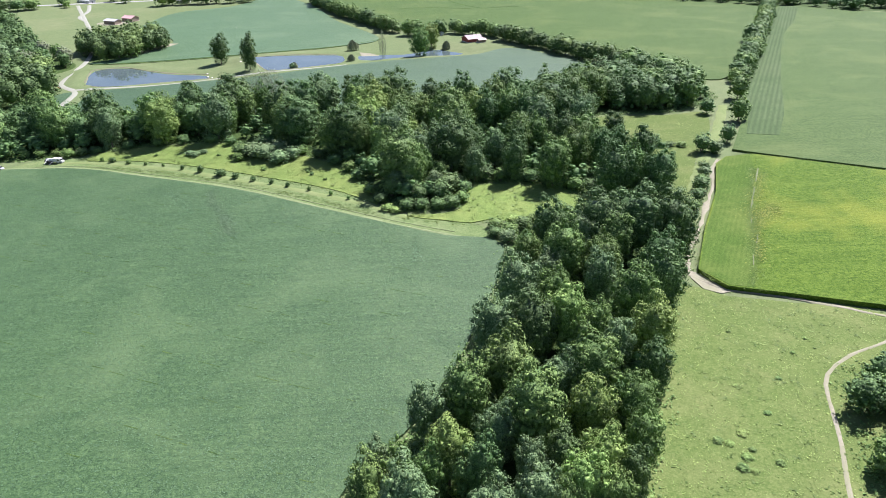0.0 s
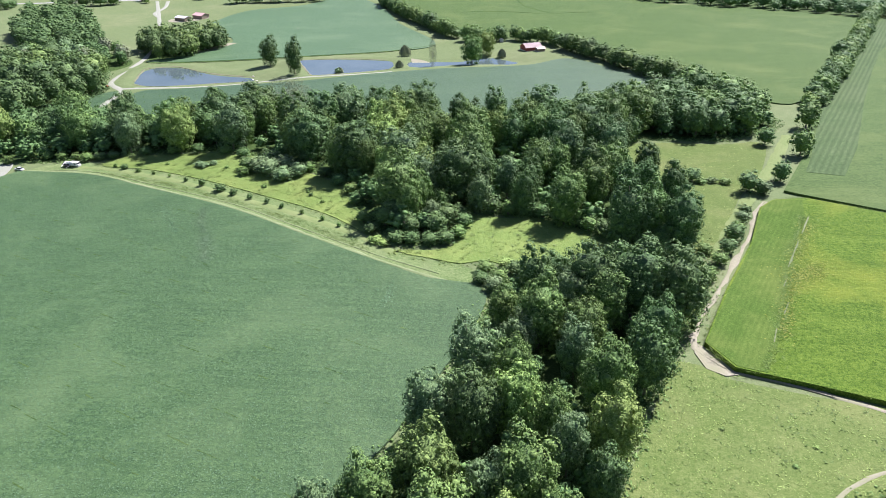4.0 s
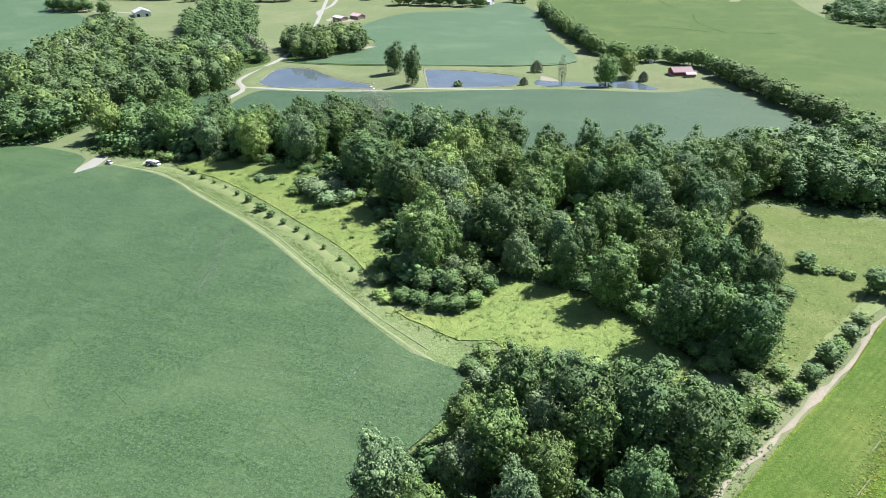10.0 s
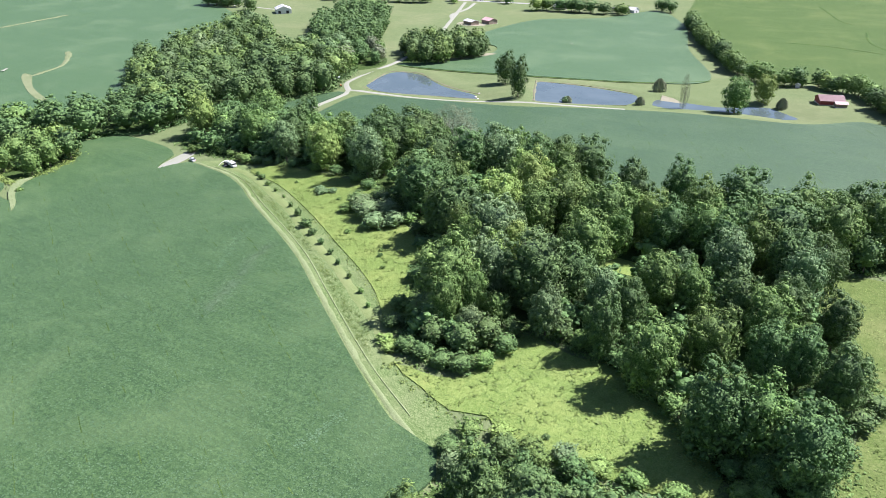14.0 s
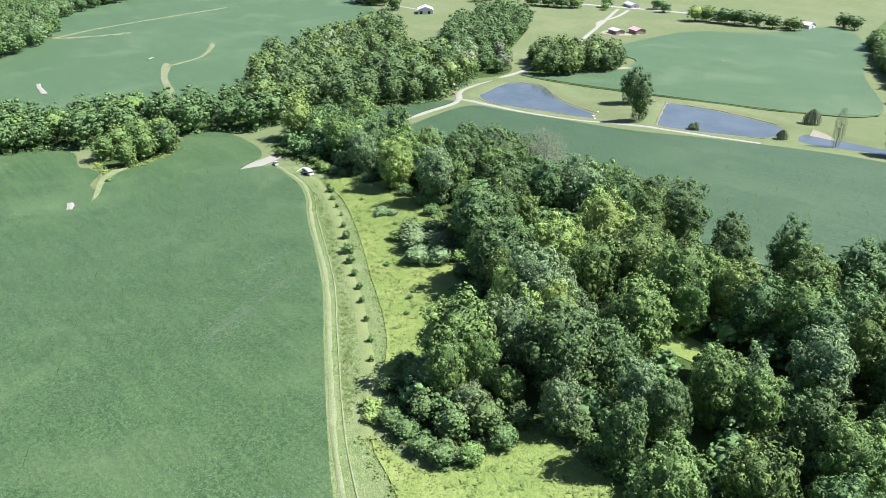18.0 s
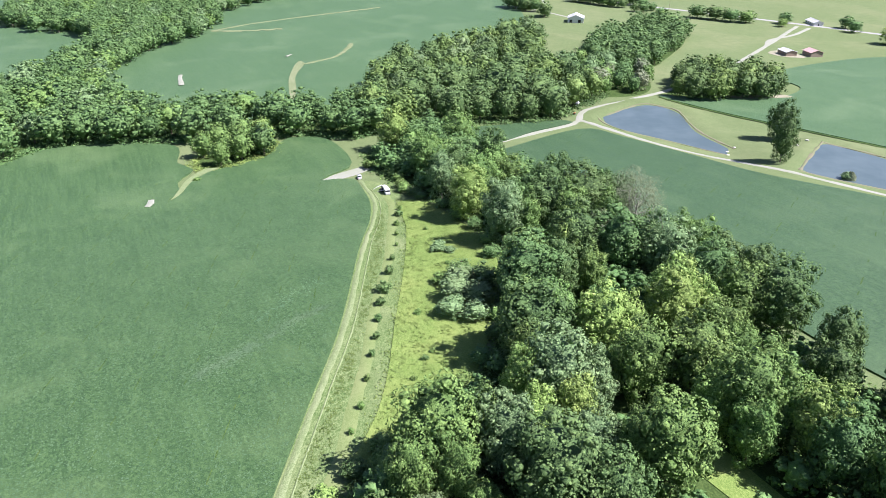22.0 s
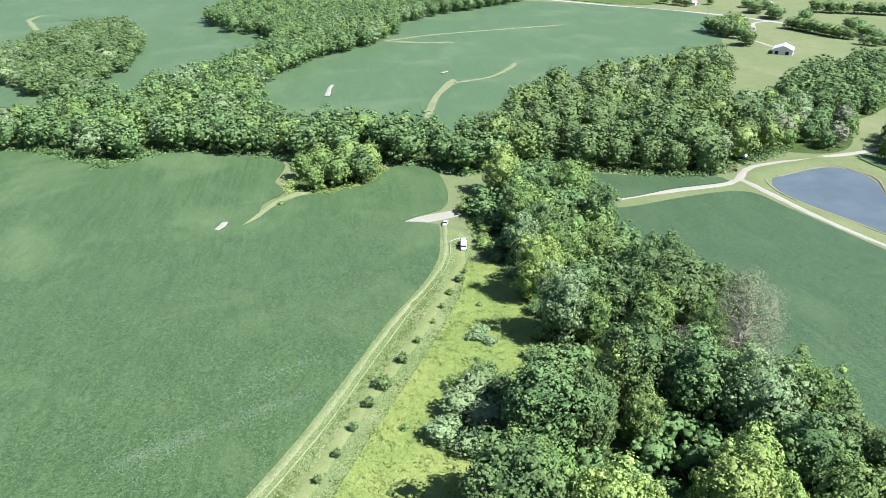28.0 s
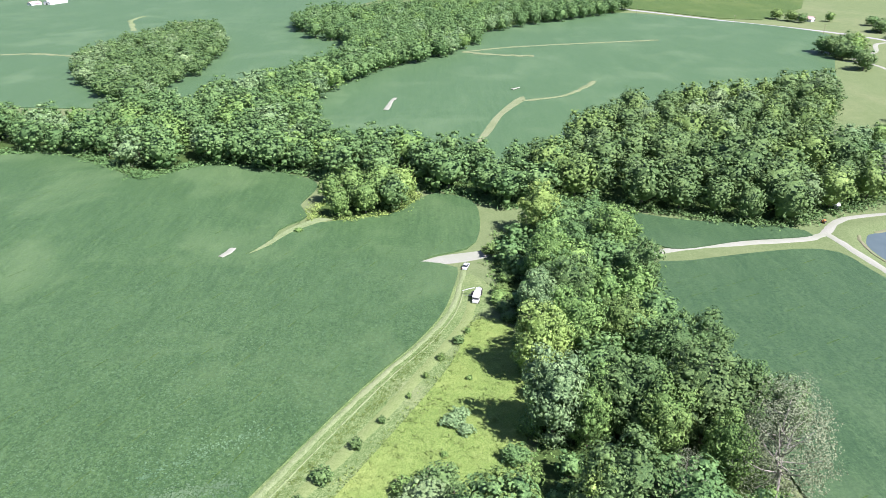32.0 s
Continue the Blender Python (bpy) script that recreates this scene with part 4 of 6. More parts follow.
for x, y, r, h, kind in ((48, 316, 6.5, 22, "d"), (56, 318, 6.5, 23, "m"), (65, 314, 6.5, 22, "d"), (71, 306, 6, 22, "g"), (74, 317, 6, 20, "d"), (60, 328, 6.5, 22, "m"), (50, 328, 6, 22, "d"), (40, 322, 6.5, 22, "m"),
                         (70, 292, 5.5, 18, "d"), (52, 287, 5.5, 19, "m"), (60, 284, 6, 20, "d"), (68, 280, 6, 20, "m"), (30, 319, 6, 21, "d"), (44, 290, 5, 17, "g"), (22, 320, 6, 21, "m"), (82, 290, 5.5, 18, "d")):
    if min(math.hypot(x - a, y - b) - 0.5 * (r + c) for a, b, c in PLACED) > 0:
        plant(x, y, r, h, kind, "trees of the near woods", near=True)
PLACED += [(x, 304, 6.5) for x in range(-4, 52, 6)] + [(57, 303, 8), (64, 299, 7)]  # a glade kept open


for x, y, r, h, k in ((166, 362, 6, 15, "m"), (150, 322, 5, 13, "m"), (133, 292, 3.6, 9, "d"), (122, 279, 2.6, 6, "d"), (140, 336, 4, 9, "d"),
                      (100, 291, 3.6, 6, "d")):
    plant(x, y, r, h, k, "", "")


plant(-1, 525.5, 7.6, 22, "m", "", "broad green tree on the bank of a pond", near=True)
plant(7.7, 553.3, 5.6, 18.5, "y", "", "yellowish green tree beside a pond", near=True)
plant(-28, 519.5, 3.0, 21, "b", "", "thin half-bare tree at the edge of a pond", near=True)
for x, y, r, h in ((-144, 517, 6.6, 22), (-116, 484, 5.6, 25)):
    plant(x, y, r, h, "d", "", "dark tall tree standing alone between the ponds", near=True)


def joined_trees(name, label, category, spots, seed, models):
    """Trees past counting, as one mesh: rows of x, y, radius, height, kind."""
    r = np.random.RandomState(seed)
    vs, fs, ms, n = [], [], [], 0
    grounds = height(np.array([s[0] for s in spots]), np.array([s[1] for s in spots]))
    for (x, y, radius, tall, kind), z in zip(spots, grounds):
        a = r.uniform(0, 6.28)
        rot = np.array([[math.cos(a), -math.sin(a), 0], [math.sin(a), math.cos(a), 0], [0, 0, 1]])
        for (v, f), m in ((models[kind, r.randint(len(SHAPES))], "dmglyb".index(kind)), (LOWTRUNK, 6)):
            vs.append((v * np.array([radius / 7, radius / 7, tall / 22])) @ rot.T + np.array([x, y, z]))
            fs.append(f + n)
            ms.append(np.full(len(f), m))
            n += len(v)
    if vs:
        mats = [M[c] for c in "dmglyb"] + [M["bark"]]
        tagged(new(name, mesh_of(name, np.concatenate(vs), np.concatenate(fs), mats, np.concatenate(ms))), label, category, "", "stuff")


def row_of_trees(line, gap, radius, tall, kinds, label, jitter=1.6):
    p = curve_through(line, 1.0, False)
    d, spots = 0.0, []
    for a, b in zip(p, p[1:]):
        d -= np.hypot(*(b - a))
        if d <= 0:
            q = a + rnd.normal(0, jitter, 2)
            k = rnd.uniform(0.6, 1.25)
            spots.append((q[0], q[1], radius * (0.4 + 0.6 * k), tall * k, kinds[rnd.randint(len(kinds))]))
            d = gap * k
    joined_trees("hedgerow", label, "hedgerow", spots, len(spots), FAR)


row_of_trees([(-120, 830), (-85, 745), (-50, 678), (-34, 642), (-22, 620)], 5.5, 6.5, 13, "dmm", "dense green hedgerow of trees between the fields")
row_of_trees([(-12, 608), (10, 603), (26, 609), (42, 599), (55, 594), (65, 570)], 5.0, 5.6, 12, "dmml", "dense green hedgerow of trees between the fields")
row_of_trees([(66, 564), (78, 543), (88, 525), (98, 505), (110, 482), (124, 458), (142, 428), (157, 396)], 4.2, 6.2, 13, "ddmm", "dense green hedgerow of trees between the fields")
row_of_trees([(338, 708), (290, 610), (249, 529), (225, 480), (202, 437), (180, 395)], 4.8, 6.0, 12, "dmml", "green hedgerow of trees along the lane")

def wood(name, outline, gap, radius, tall, kinds, label, seed, models=FAR, inset=1.0):
    """Fills a wood in between the trees that stand alone."""
    r = np.random.RandomState(seed)
    b = curve_through(outline, 8)
    lo, hi = b.min(0), b.max(0)
    mine, spots = [], []
    taken = np.array(PLACED)
    tries = lo + r.rand(int((hi - lo).prod() / gap ** 2 * 7), 2) * (hi - lo)
    tries = tries[inside(b, tries[:, 0], tries[:, 1])]
    tries = tries[distance(b, tries[:, 0], tries[:, 1]) > inset]
    free = np.array([np.min(np.hypot(taken[:, 0] - q[0], taken[:, 1] - q[1]) - taken[:, 2] * 0.75) > gap * 0.35 for q in tries])
    for q in tries[free]:
        if mine and np.min(np.hypot(*(np.array(mine) - q).T)) < gap:
            continue
        mine.append(q)
        k = r.uniform(0.68, 1.25)
        spots.append((q[0], q[1], radius * k, tall * (0.4 + 0.6 * k), kinds[r.randint(len(kinds))]))
    joined_trees(name, label, "woods", spots, seed, models)


wood("woods", [(-228, 337), (-190, 331), (-160, 330), (-105, 329), (-100, 362), (-136, 360), (-171, 366), (-200, 368), (-234, 354)], 6.8, 5.8, 16, "ddmd", "western arm of the mixed green woods", 21, inset=1.5)
wood("woods", [(74, 332), (95, 345), (122, 344), (148, 361), (154, 380), (145, 398), (122, 421), (94, 396), (65, 366), (28, 355), (40, 340)], 7.5, 6.6, 17, "ddmd", "eastern arm of the mixed green woods", 22, inset=1.5)
wood("woods", W_MAIN, 7.2, 4.4, 9, "d", "understorey of mixed green broadleaf trees", 1, UNDER, 4.5)
wood("woods", W_FRONT, 6.2, 3.6, 7, "d", "understorey of mixed green broadleaf trees", 2, UNDER, 4.0)
wood("woods", W_EDGE, 12.0, 9.0, 19, "ddddmdgddd", "long belt of green broadleaf woods", 3, FARTHER)
wood("woods", W_NORTH, 11.5, 8.8, 21, "ddmdmdgdm", "dense green broadleaf woods behind the drive", 4)
wood("woods", W_LINK, 9.0, 6.0, 14, "mmdgdb", "light mixed woods beside the pasture", 14)
wood("woods", W_GROVE, 8.4, 6.0, 16, "mmld", "small grove at the edge of the soybean field", 5)
wood("woods", W_FAR, 12.0, 8.8, 15, "dddgdd", "distant green wood between fields", 6, FARTHER)
wood("woods", W_CLUMP, 7.6, 7.0, 18, "ddm", "dense dark clump of trees above the pond", 7)
wood("woods", W_BELT, 11.5, 8.4, 17, "ddd", "belt of trees across the pasture", 8, FARTHER)
wood("woods", W_HILL, 16.0, 9.0, 13, "dd", "dark distant wooded hill", 9, FARTHER)
wood("woods", W_CORNER, 5.5, 3.8, 9, "ddm", "shady trees beside the dirt track", 10)


# ---- shrubs, saplings and weeds ----
def small_crown(seed, lobes=24, cards=300, size=0.14):
    """Leaves of a shrub one metre in radius and two high."""
    (v, f), tips = crown(seed, cards, size * 7, lumps=lobes, lump=(1.5, 2.6), bodyfine=3)
    return (v / np.array([7, 7, 11.0]), f), tips / np.array([7, 7, 11.0])


SHRUB = {}
for k, kind in enumerate("dmgyl"):
    for s in range(2):
        (v, f), tips = small_crown(300 + 10 * k + s)
        stems = join([tube([(0, 0, -0.1), (t[0] * 0.3, t[1] * 0.3, 0.35), tuple(t)], [0.05, 0.035, 0.012], 5) for t in tips[:6]])
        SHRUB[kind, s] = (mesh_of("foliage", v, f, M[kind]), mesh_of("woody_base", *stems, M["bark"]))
TEXTS = {"d": "dark green leafy shrub with dense foliage", "m": "rounded green leafy shrub", "g": "greyish green bushy shrub", "y": "bright yellow-green leafy shrub", "l": "light green leafy shrub"}


def shrub(x, y, radius, tall, kind, name="shrub", label="", group="", category="shrub"):
    ob = thing(name, label or TEXTS[kind], category, group=group)
    ob.matrix_world = pose(x, y, gh(x, y), 0, 0, rnd.uniform(0, 360)) @ Matrix.Diagonal((radius, radius, tall / 2, 1))
    m = SHRUB[kind, rnd.randint(2)]
    part("woody_base", m[1], ob)
    if radius < 2.8:
        part("foliage", m[0], ob)
    else:
        part("foliage", FARMESH[kind, rnd.randint(len(SHAPES))], ob, "", Matrix.Diagonal((1 / 7, 1 / 7, 2 / 22, 1)))
    return ob


# the clump in the meadow, the bushes at the end of the strip, the edge of the woods
for x, y, r, h, k in ((-74, 294, 5.2, 7, "g"), (-68, 289, 5.2, 8, "g"), (-80, 297, 4.6, 6, "d"), (-63, 293, 5.0, 8, "g"), (-71, 300, 5.0, 8, "d"), (-61, 284, 4.6, 6, "g"),
                      (-79, 290, 3.2, 4, "m"), (-56, 289, 4.2, 6, "g"),
                      (-13, 231, 2.4, 2.6, "l"), (-10, 229, 2.2, 2.2, "l"), (-6, 231, 3.0, 4.5, "d"), (-1, 231, 3.2, 4.5, "d"), (5, 231, 3.2, 4.5, "d"), (10, 232, 3.4, 5, "d"),
                      (14, 236, 3.2, 5, "m"), (15, 244, 3.4, 6, "d"), (13, 251, 3.2, 6, "d"), (-16, 238, 3.0, 4, "d"), (-20, 246, 3.4, 5, "m"), (-2, 237, 4.0, 8, "d"), (6, 238, 4.4, 9, "d"), (9, 245, 4.4, 9, "d"), (-12, 244, 4.2, 8, "m"),
                      (24, 214, 3.0, 4, "m"), (30, 217, 3.0, 3.5, "l"), (37, 217, 3.2, 4, "m"), (44, 219, 3.2, 3.5, "g"), (51, 219, 3.0, 3.5, "l"), (58, 220, 3.2, 3.5, "m"), (66, 221, 3.0, 3.5, "m"), (23, 207, 3.0, 4, "d"),
                      (76, 228, 3, 4, "m"), (84, 225, 3, 4, "d"), (92, 232, 2.8, 3.5, "m"), (90, 250, 3.4, 5, "d"), (92, 262, 3.6, 5, "d"), (94, 270, 3.4, 4.5, "d"), (86, 280, 3.4, 5, "d"),
                      (95, 225, 2.8, 4.5, "m"), (99, 232, 3.2, 5.5, "d"), (103, 241, 3.6, 6.5, "d"), (106, 247, 2.8, 4.5, "m"), (109, 254, 3.0, 5, "g"), (89, 215, 2.8, 5, "m"), (84, 203, 2.8, 5, "d"), (112, 262, 2.2, 3.5, "d"), (118, 281, 4.6, 9, "d"), (123, 279, 3.4, 6, "g"), (112, 289, 2.4, 2.4, "m"), (107, 290, 2.2, 2.2, "d"), (103, 289, 2.2, 2.2, "m"),
                      (-165, 317, 3.4, 4.5, "m"), (-159, 318, 3.2, 4, "d"), (-171, 318, 3.0, 4.5, "m"), (-153, 319, 3.0, 3.5, "d"), (-205, 317, 2.6, 4, "m"), (-197, 324, 2.6, 4, "m"), (-188, 322, 2.6, 4, "m"), (-180, 321, 2.8, 4, "m"),
                      (-101, 300, 2.6, 2.6, "g"), (-104, 302, 2.2, 2.4, "g"), (-98, 303, 2.0, 2.2, "g"),
                      (-45, 268, 0.9, 1.6, "d"), (-47, 271, 0.8, 1.4, "m"), (-58, 283, 1.0, 1.4, "d"), (-39, 262, 0.9, 1.2, "m"), (-120, 305, 1.0, 1.3, "m"), (-90, 298, 0.9, 1.3, "m"), (-66, 276, 1.2, 1.5, "m"),
                      (100, 118, 2.0, 2.2, "m"), (60, 110, 1.2, 0.8, "m"), (62, 109, 1.0, 0.7, "l"), (64, 105, 1.2, 0.8, "l"), (66, 107, 0.9, 0.6, "m"), (70, 103, 1.0, 0.7, "m"), (66, 112, 1.3, 0.7, "l"), (62, 102, 1.3, 0.9, "m"), (64, 101, 0.9, 0.7, "l"), (74, 118, 0.9, 0.7, "m"), (90, 140, 0.7, 0.6, "m"), (96, 146, 0.7, 0.6, "l"), (82, 130, 0.8, 0.6, "m"), (71, 128, 0.8, 0.5, "l"), (78, 150, 0.7, 0.6, "m"),
                      (38, 222, 0.9, 1.2, "d"), (-89, 493, 2.6, 4, "g"), (-246, 262, 1.5, 2, "m"), (-228, 244, 1.8, 2, "m")):
    shrub(x, y, r, h, k)
for x, y, r, h, k in ((18, 257, 3.4, 6, "d"), (24, 257, 3.6, 7, "d"), (30, 256, 3.4, 6, "m"), (36, 256, 3.8, 7, "d"), (42, 254, 3.6, 6, "d"), (47, 251, 3.8, 7, "d"), (52, 248, 3.6, 7, "d"), (57, 245, 3.6, 6, "m"), (62, 241, 3.8, 7, "d"), (67, 237, 3.4, 6, "d"), (73, 233, 3.2, 5, "d"), (79, 230, 3.2, 5, "m"),
                      (28, 208, 3.0, 5, "m"), (33, 213, 3.2, 5, "d"), (40, 214, 3.2, 5, "m"), (47, 216, 3.0, 4.5, "d"), (27, 203, 3.0, 5, "g"), (-26, 262, 3.2, 5, "d"), (-30, 271, 3.2, 5, "m"), (-37, 280, 3.4, 5, "d"), (-45, 288, 3.4, 5, "d"), (-53, 294, 3.2, 5, "m"), (-88, 313, 3.2, 4.5, "d"), (-98, 317, 3.0, 4.5, "m"), (-112, 320, 3.2, 5, "d"), (-124, 320, 3.0, 4.5, "m"), (-138, 321, 3.0, 4.5, "d")):
    shrub(x, y, r, h, k)
# young trees set out along the mown strip
for x, y, r, h in ((-145, 306, 1.0, 2.0), (-139, 303, 1.7, 2.4), (-130, 298, 1.2, 2.0), (-121, 294, 0.8, 1.8), (-112, 290, 0.7, 1.6), (-102, 284, 0.9, 2.2), (-93, 279, 1.4, 3.2), (-83, 273, 2.3, 3.2),
                   (-76, 269, 1.5, 2.6), (-68, 265, 1.1, 2.4), (-60, 261, 1.0, 2.2), (-53, 257, 0.9, 2.2), (-44, 252, 0.9, 2.0), (-35, 247, 0.9, 2.0), (-28, 242, 0.8, 1.8)):
    shrub(x, y, r, h, "d" if h > 2.1 else "m", "sapling", "young planted tree on the mown strip", "row of young trees", "sapling")

# willows by the ponds
rw = np.random.RandomState(41)


def willow(x, y, radius, tall):
    ob = thing("willow", "pale drooping willow at the edge of a pond", "tree", x, y, gh(x, y))
    n = 420
    a, q = rw.uniform(0, 6.28, n), rw.rand(n) ** 0.5
    top = tall * (1 - 0.55 * q ** 2.2) * rw.uniform(0.85, 1.05, n)
    long = np.minimum(top * 0.9, tall * rw.uniform(0.25, 0.6, n))
    c = np.stack([np.cos(a) * q * radius, np.sin(a) * q * radius, top], 1)
    side = np.stack([-np.sin(a), np.cos(a), 0 * a], 1) * 0.16
    d = np.stack([np.cos(a) * 0.25, np.sin(a) * 0.25, -long], 1)
    v = np.stack([c - side, c + side, c + side * 0.6 + d, c - side * 0.6 + d], 1).reshape(-1, 3)
    part("crown", mesh_of("crown", v, np.arange(len(v)).reshape(-1, 4), M["b"]), ob)
    part("trunk", mesh_of("trunk", *tube([(0, 0, -0.5), (0.1, 0, tall * 0.4), (0, 0.1, tall * 0.8)], [0.3, 0.22, 0.08], 6), M["bark"]), ob)


willow(-52, 548, 4.6, 8.0)
willow(-50, 510, 2.8, 4.5)
willow(-88, 494, 2.4, 4.0)
willow(19, 549, 3.2, 6.0)


def tufts(name, outline, per, tall, wide, mat, label, category, blades=4, seed=5, lift=0.0, rows=None, lean=1.5, limit=None, ragged=0.0):
    """Upright leaf blades scattered over an area, or set in rows: (direction, row distance, plant distance)."""
    r = np.random.RandomState(seed)
    b = curve_through(outline, 4)
    lo, hi = b.min(0), b.max(0)
    if rows:
        turn, gap, step = rows
        c, s = math.cos(radians(turn)), math.sin(radians(turn))
        mid, half = (lo + hi) / 2, np.hypot(*(hi - lo)) / 2
        u, w = np.meshgrid(np.arange(-half, half, step), np.arange(-half, half, gap))
        u, w = u.ravel() + r.normal(0, step * 0.2, u.size), w.ravel() + r.normal(0, gap * 0.07, w.size)
        q = np.stack([mid[0] + c * u - s * w, mid[1] + s * u + c * w], 1)
    else:
        q = lo + r.rand(int((hi - lo).prod() * per), 2) * (hi - lo)
    q = q[inside(b, q[:, 0], q[:, 1])]
    if limit is not None:
        q = q[limit(q)]
    q = q + r.normal(0, ragged, q.shape)
    z = height(q[:, 0], q[:, 1]) + lift
    n = len(q)
    vs = []
    big = r.uniform(0.6, 1.25, n)
    for k in range(blades):
        a = r.uniform(0, 6.28, n)
        base = np.stack([q[:, 0] + 0.12 * np.cos(a), q[:, 1] + 0.12 * np.sin(a), z], 1)
        out = np.stack([np.cos(a), np.sin(a), 0 * a], 1) * (lean * tall * big * r.uniform(0.3, 1.3, n))[:, None]
        up = np.stack([0 * a, 0 * a, tall * big * r.uniform(0.3, 0.8, n)], 1)
        side = np.stack([-np.sin(a), np.cos(a), 0 * a], 1) * (wide * big)[:, None]
        vs.append(np.stack([base + up * 0.15, base + side + out * 0.6 + up * 0.6, base + out * 1.3 + up, base - side + out * 0.6 + up * 0.6], 1))
    v = np.concatenate(vs).reshape(-1, 3)
    tagged(new(name, mesh_of(name, v, np.arange(len(v)).reshape(-1, 4), mat)), label, category, "", "stuff")


MEADOW_A = [(-153, 309), (-147, 319), (-105, 318), (-80, 311), (-63, 299), (-45, 286), (-32, 273), (-24, 256), (-16, 243), (-17, 237), (-31, 249), (-45, 258), (-62, 267), (-93, 284), (-126, 300)]
MEADOW_B = [(-5, 225), (12, 229), (13, 253), (30, 252), (40, 253), (56, 244), (72, 231), (72, 222), (56, 219), (35, 216), (24, 221), (16, 218), (6, 221)]
tufts("weeds", MEADOW_A, 3.0, 0.32, 0.085, M["weed"], "dense yellow-green meadow weeds", "weeds", 3, 5, 0.2, ragged=0.7)
tufts("weeds", MEADOW_B, 3.0, 0.32, 0.085, M["weed"], "dense yellow-green meadow weeds", "weeds", 3, 6, 0.2, ragged=0.7)
tufts("weeds", [(69, 329), (92, 338), (121, 336), (140, 338), (128, 300), (116, 280), (105, 254), (97, 228), (89, 230), (91, 245), (92, 275), (82, 297)], 1.2, 0.35, 0.08,
      M["rushes"], "rough grass tufts in the clearing", "grass", 3, 7, 0.1, ragged=1.5)
tufts("weeds", [(60, 148), (73, 172), (84, 168), (102, 162), (124, 154), (120, 110), (75, 60), (38, 70), (50, 118)], 1.6, 0.26, 0.06, M["rushes"], "rough pasture tufts and low weeds", "grass", 3, 8, 0.05, ragged=1.5)
for seed, area in ((11, [(60, 148), (73, 172), (84, 168), (102, 162), (124, 154), (120, 110), (75, 60), (38, 70), (50, 118)]),
                   (12, [(69, 329), (92, 338), (121, 336), (140, 338), (128, 300), (116, 280), (105, 254), (97, 228), (89, 230), (91, 245), (92, 275), (82, 297)])):
    tufts("weeds", area, 0.12, 0.4, 0.16, M["rushes"], "scattered darker weeds in rough grass", "weeds", 5, seed, 0.05, lean=1.6, ragged=1.0)
    tufts("weeds", area, 0.5, 0.4, 0.10, M["y"], "scattered yellowish seed heads in rough grass", "weeds", 3, seed + 5, 0.05, ragged=1.0)
for seed, area in ((31, MEADOW_A), (32, MEADOW_B)):
    tufts("weeds", area, 0.10, 0.5, 0.18, M["weed"], "scattered taller green weeds in the meadow", "weeds", 5, seed, 0.3, lean=1.6)
tufts("corn_plants", [(136, 273), (178, 249), (190, 236), (150, 145), (124, 158), (102, 166), (86, 171), (81, 181), (93, 208.5), (107.5, 237.5), (117.5, 264), (123, 270)], 0, 0.55, 0.075, M["cornleaf"],
      "bright green corn plants in rows", "corn", 4, 9, 1.2, (-32.0, 0.76, 0.62), 1.3)



def undergrowth(outline, per, label, seed, mat, tall=1.3, wide=0.3, deep=1.8):
    """Brambles and tall weeds along the edge of a wood."""
    r = np.random.RandomState(seed)
    b = curve_through(outline, 1.0)
    q = b[r.randint(len(b), size=int(len(b) * per))] + r.normal(0, deep, (int(len(b) * per), 2))
    c = np.c_[q, height(q[:, 0], q[:, 1])]
    k = tall * r.uniform(0.25, 1.2, len(q)) * (0.6 + 0.4 * np.sin(q[:, 0] * 0.4) * np.sin(q[:, 1] * 0.33))
    vs, fs, n = [], [], 0
    for _ in range(4):
        d = r.normal(0, 1, (len(q), 3))
        d[:, 2] = np.abs(d[:, 2])
        d /= np.linalg.norm(d, axis=1)[:, None]
        v, f = leaf_cards(r, c + d * k[:, None] * np.array([0.8, 0.8, 1.0]), d + np.array([0, 0, 0.6]), wide)
        vs.append(v)
        fs.append(f + n)
        n += len(v)
    tagged(new("undergrowth", mesh_of("undergrowth", np.concatenate(vs), np.concatenate(fs), mat)), label, "undergrowth", "", "stuff")


undergrowth(W_MAIN, 7, "brambles and tall weeds along the woods", 61, M["m"])
undergrowth(W_FRONT, 7, "brambles and tall weeds along the belt of trees", 62, M["m"])
undergrowth(W_NORTH, 9, "brush along the northern woods", 63, M["d"], 4.0, 0.5, 2.4)
undergrowth([*W_EDGE[:12], *[(x - 4, y + 1) for x, y in W_EDGE[11:0:-1]]], 7, "brush along the long belt of woods", 69, M["d"], 3.6, 0.5, 2.2)
undergrowth(W_GROVE, 9, "weedy edge of the small grove", 64, M["l"], 2.2, 0.35, 1.8)
undergrowth(W_CORNER, 6, "brambles beside the dirt track", 65, M["m"])
tufts("weeds", [(-150, 300), (-118, 284), (-71, 260), (-42, 242), (-12, 223), (-16, 229), (-45, 248), (-74, 264.5), (-104, 281), (-130, 293.5)], 1.6, 0.3, 0.10, M["rushes"], "tufty band of short weeds in the mown strip", "grass", 4, 41, 0.06, ragged=0.5)
undergrowth([(114, 268), (102, 241), (89, 214), (78, 190), (79, 191), (90, 214), (103, 241), (115, 267)], 4, "tall weeds between lane and dirt edge", 66, M["weed"], 0.9, 0.22, 1.3)
undergrowth(MEADOW_B, 4, "clumps of taller weeds at the edge of the meadow", 67, M["weed"], 1.0, 0.25, 1.6)
undergrowth(MEADOW_A, 3, "clumps of taller weeds at the edge of the meadow", 68, M["weed"], 0.9, 0.22, 1.6)

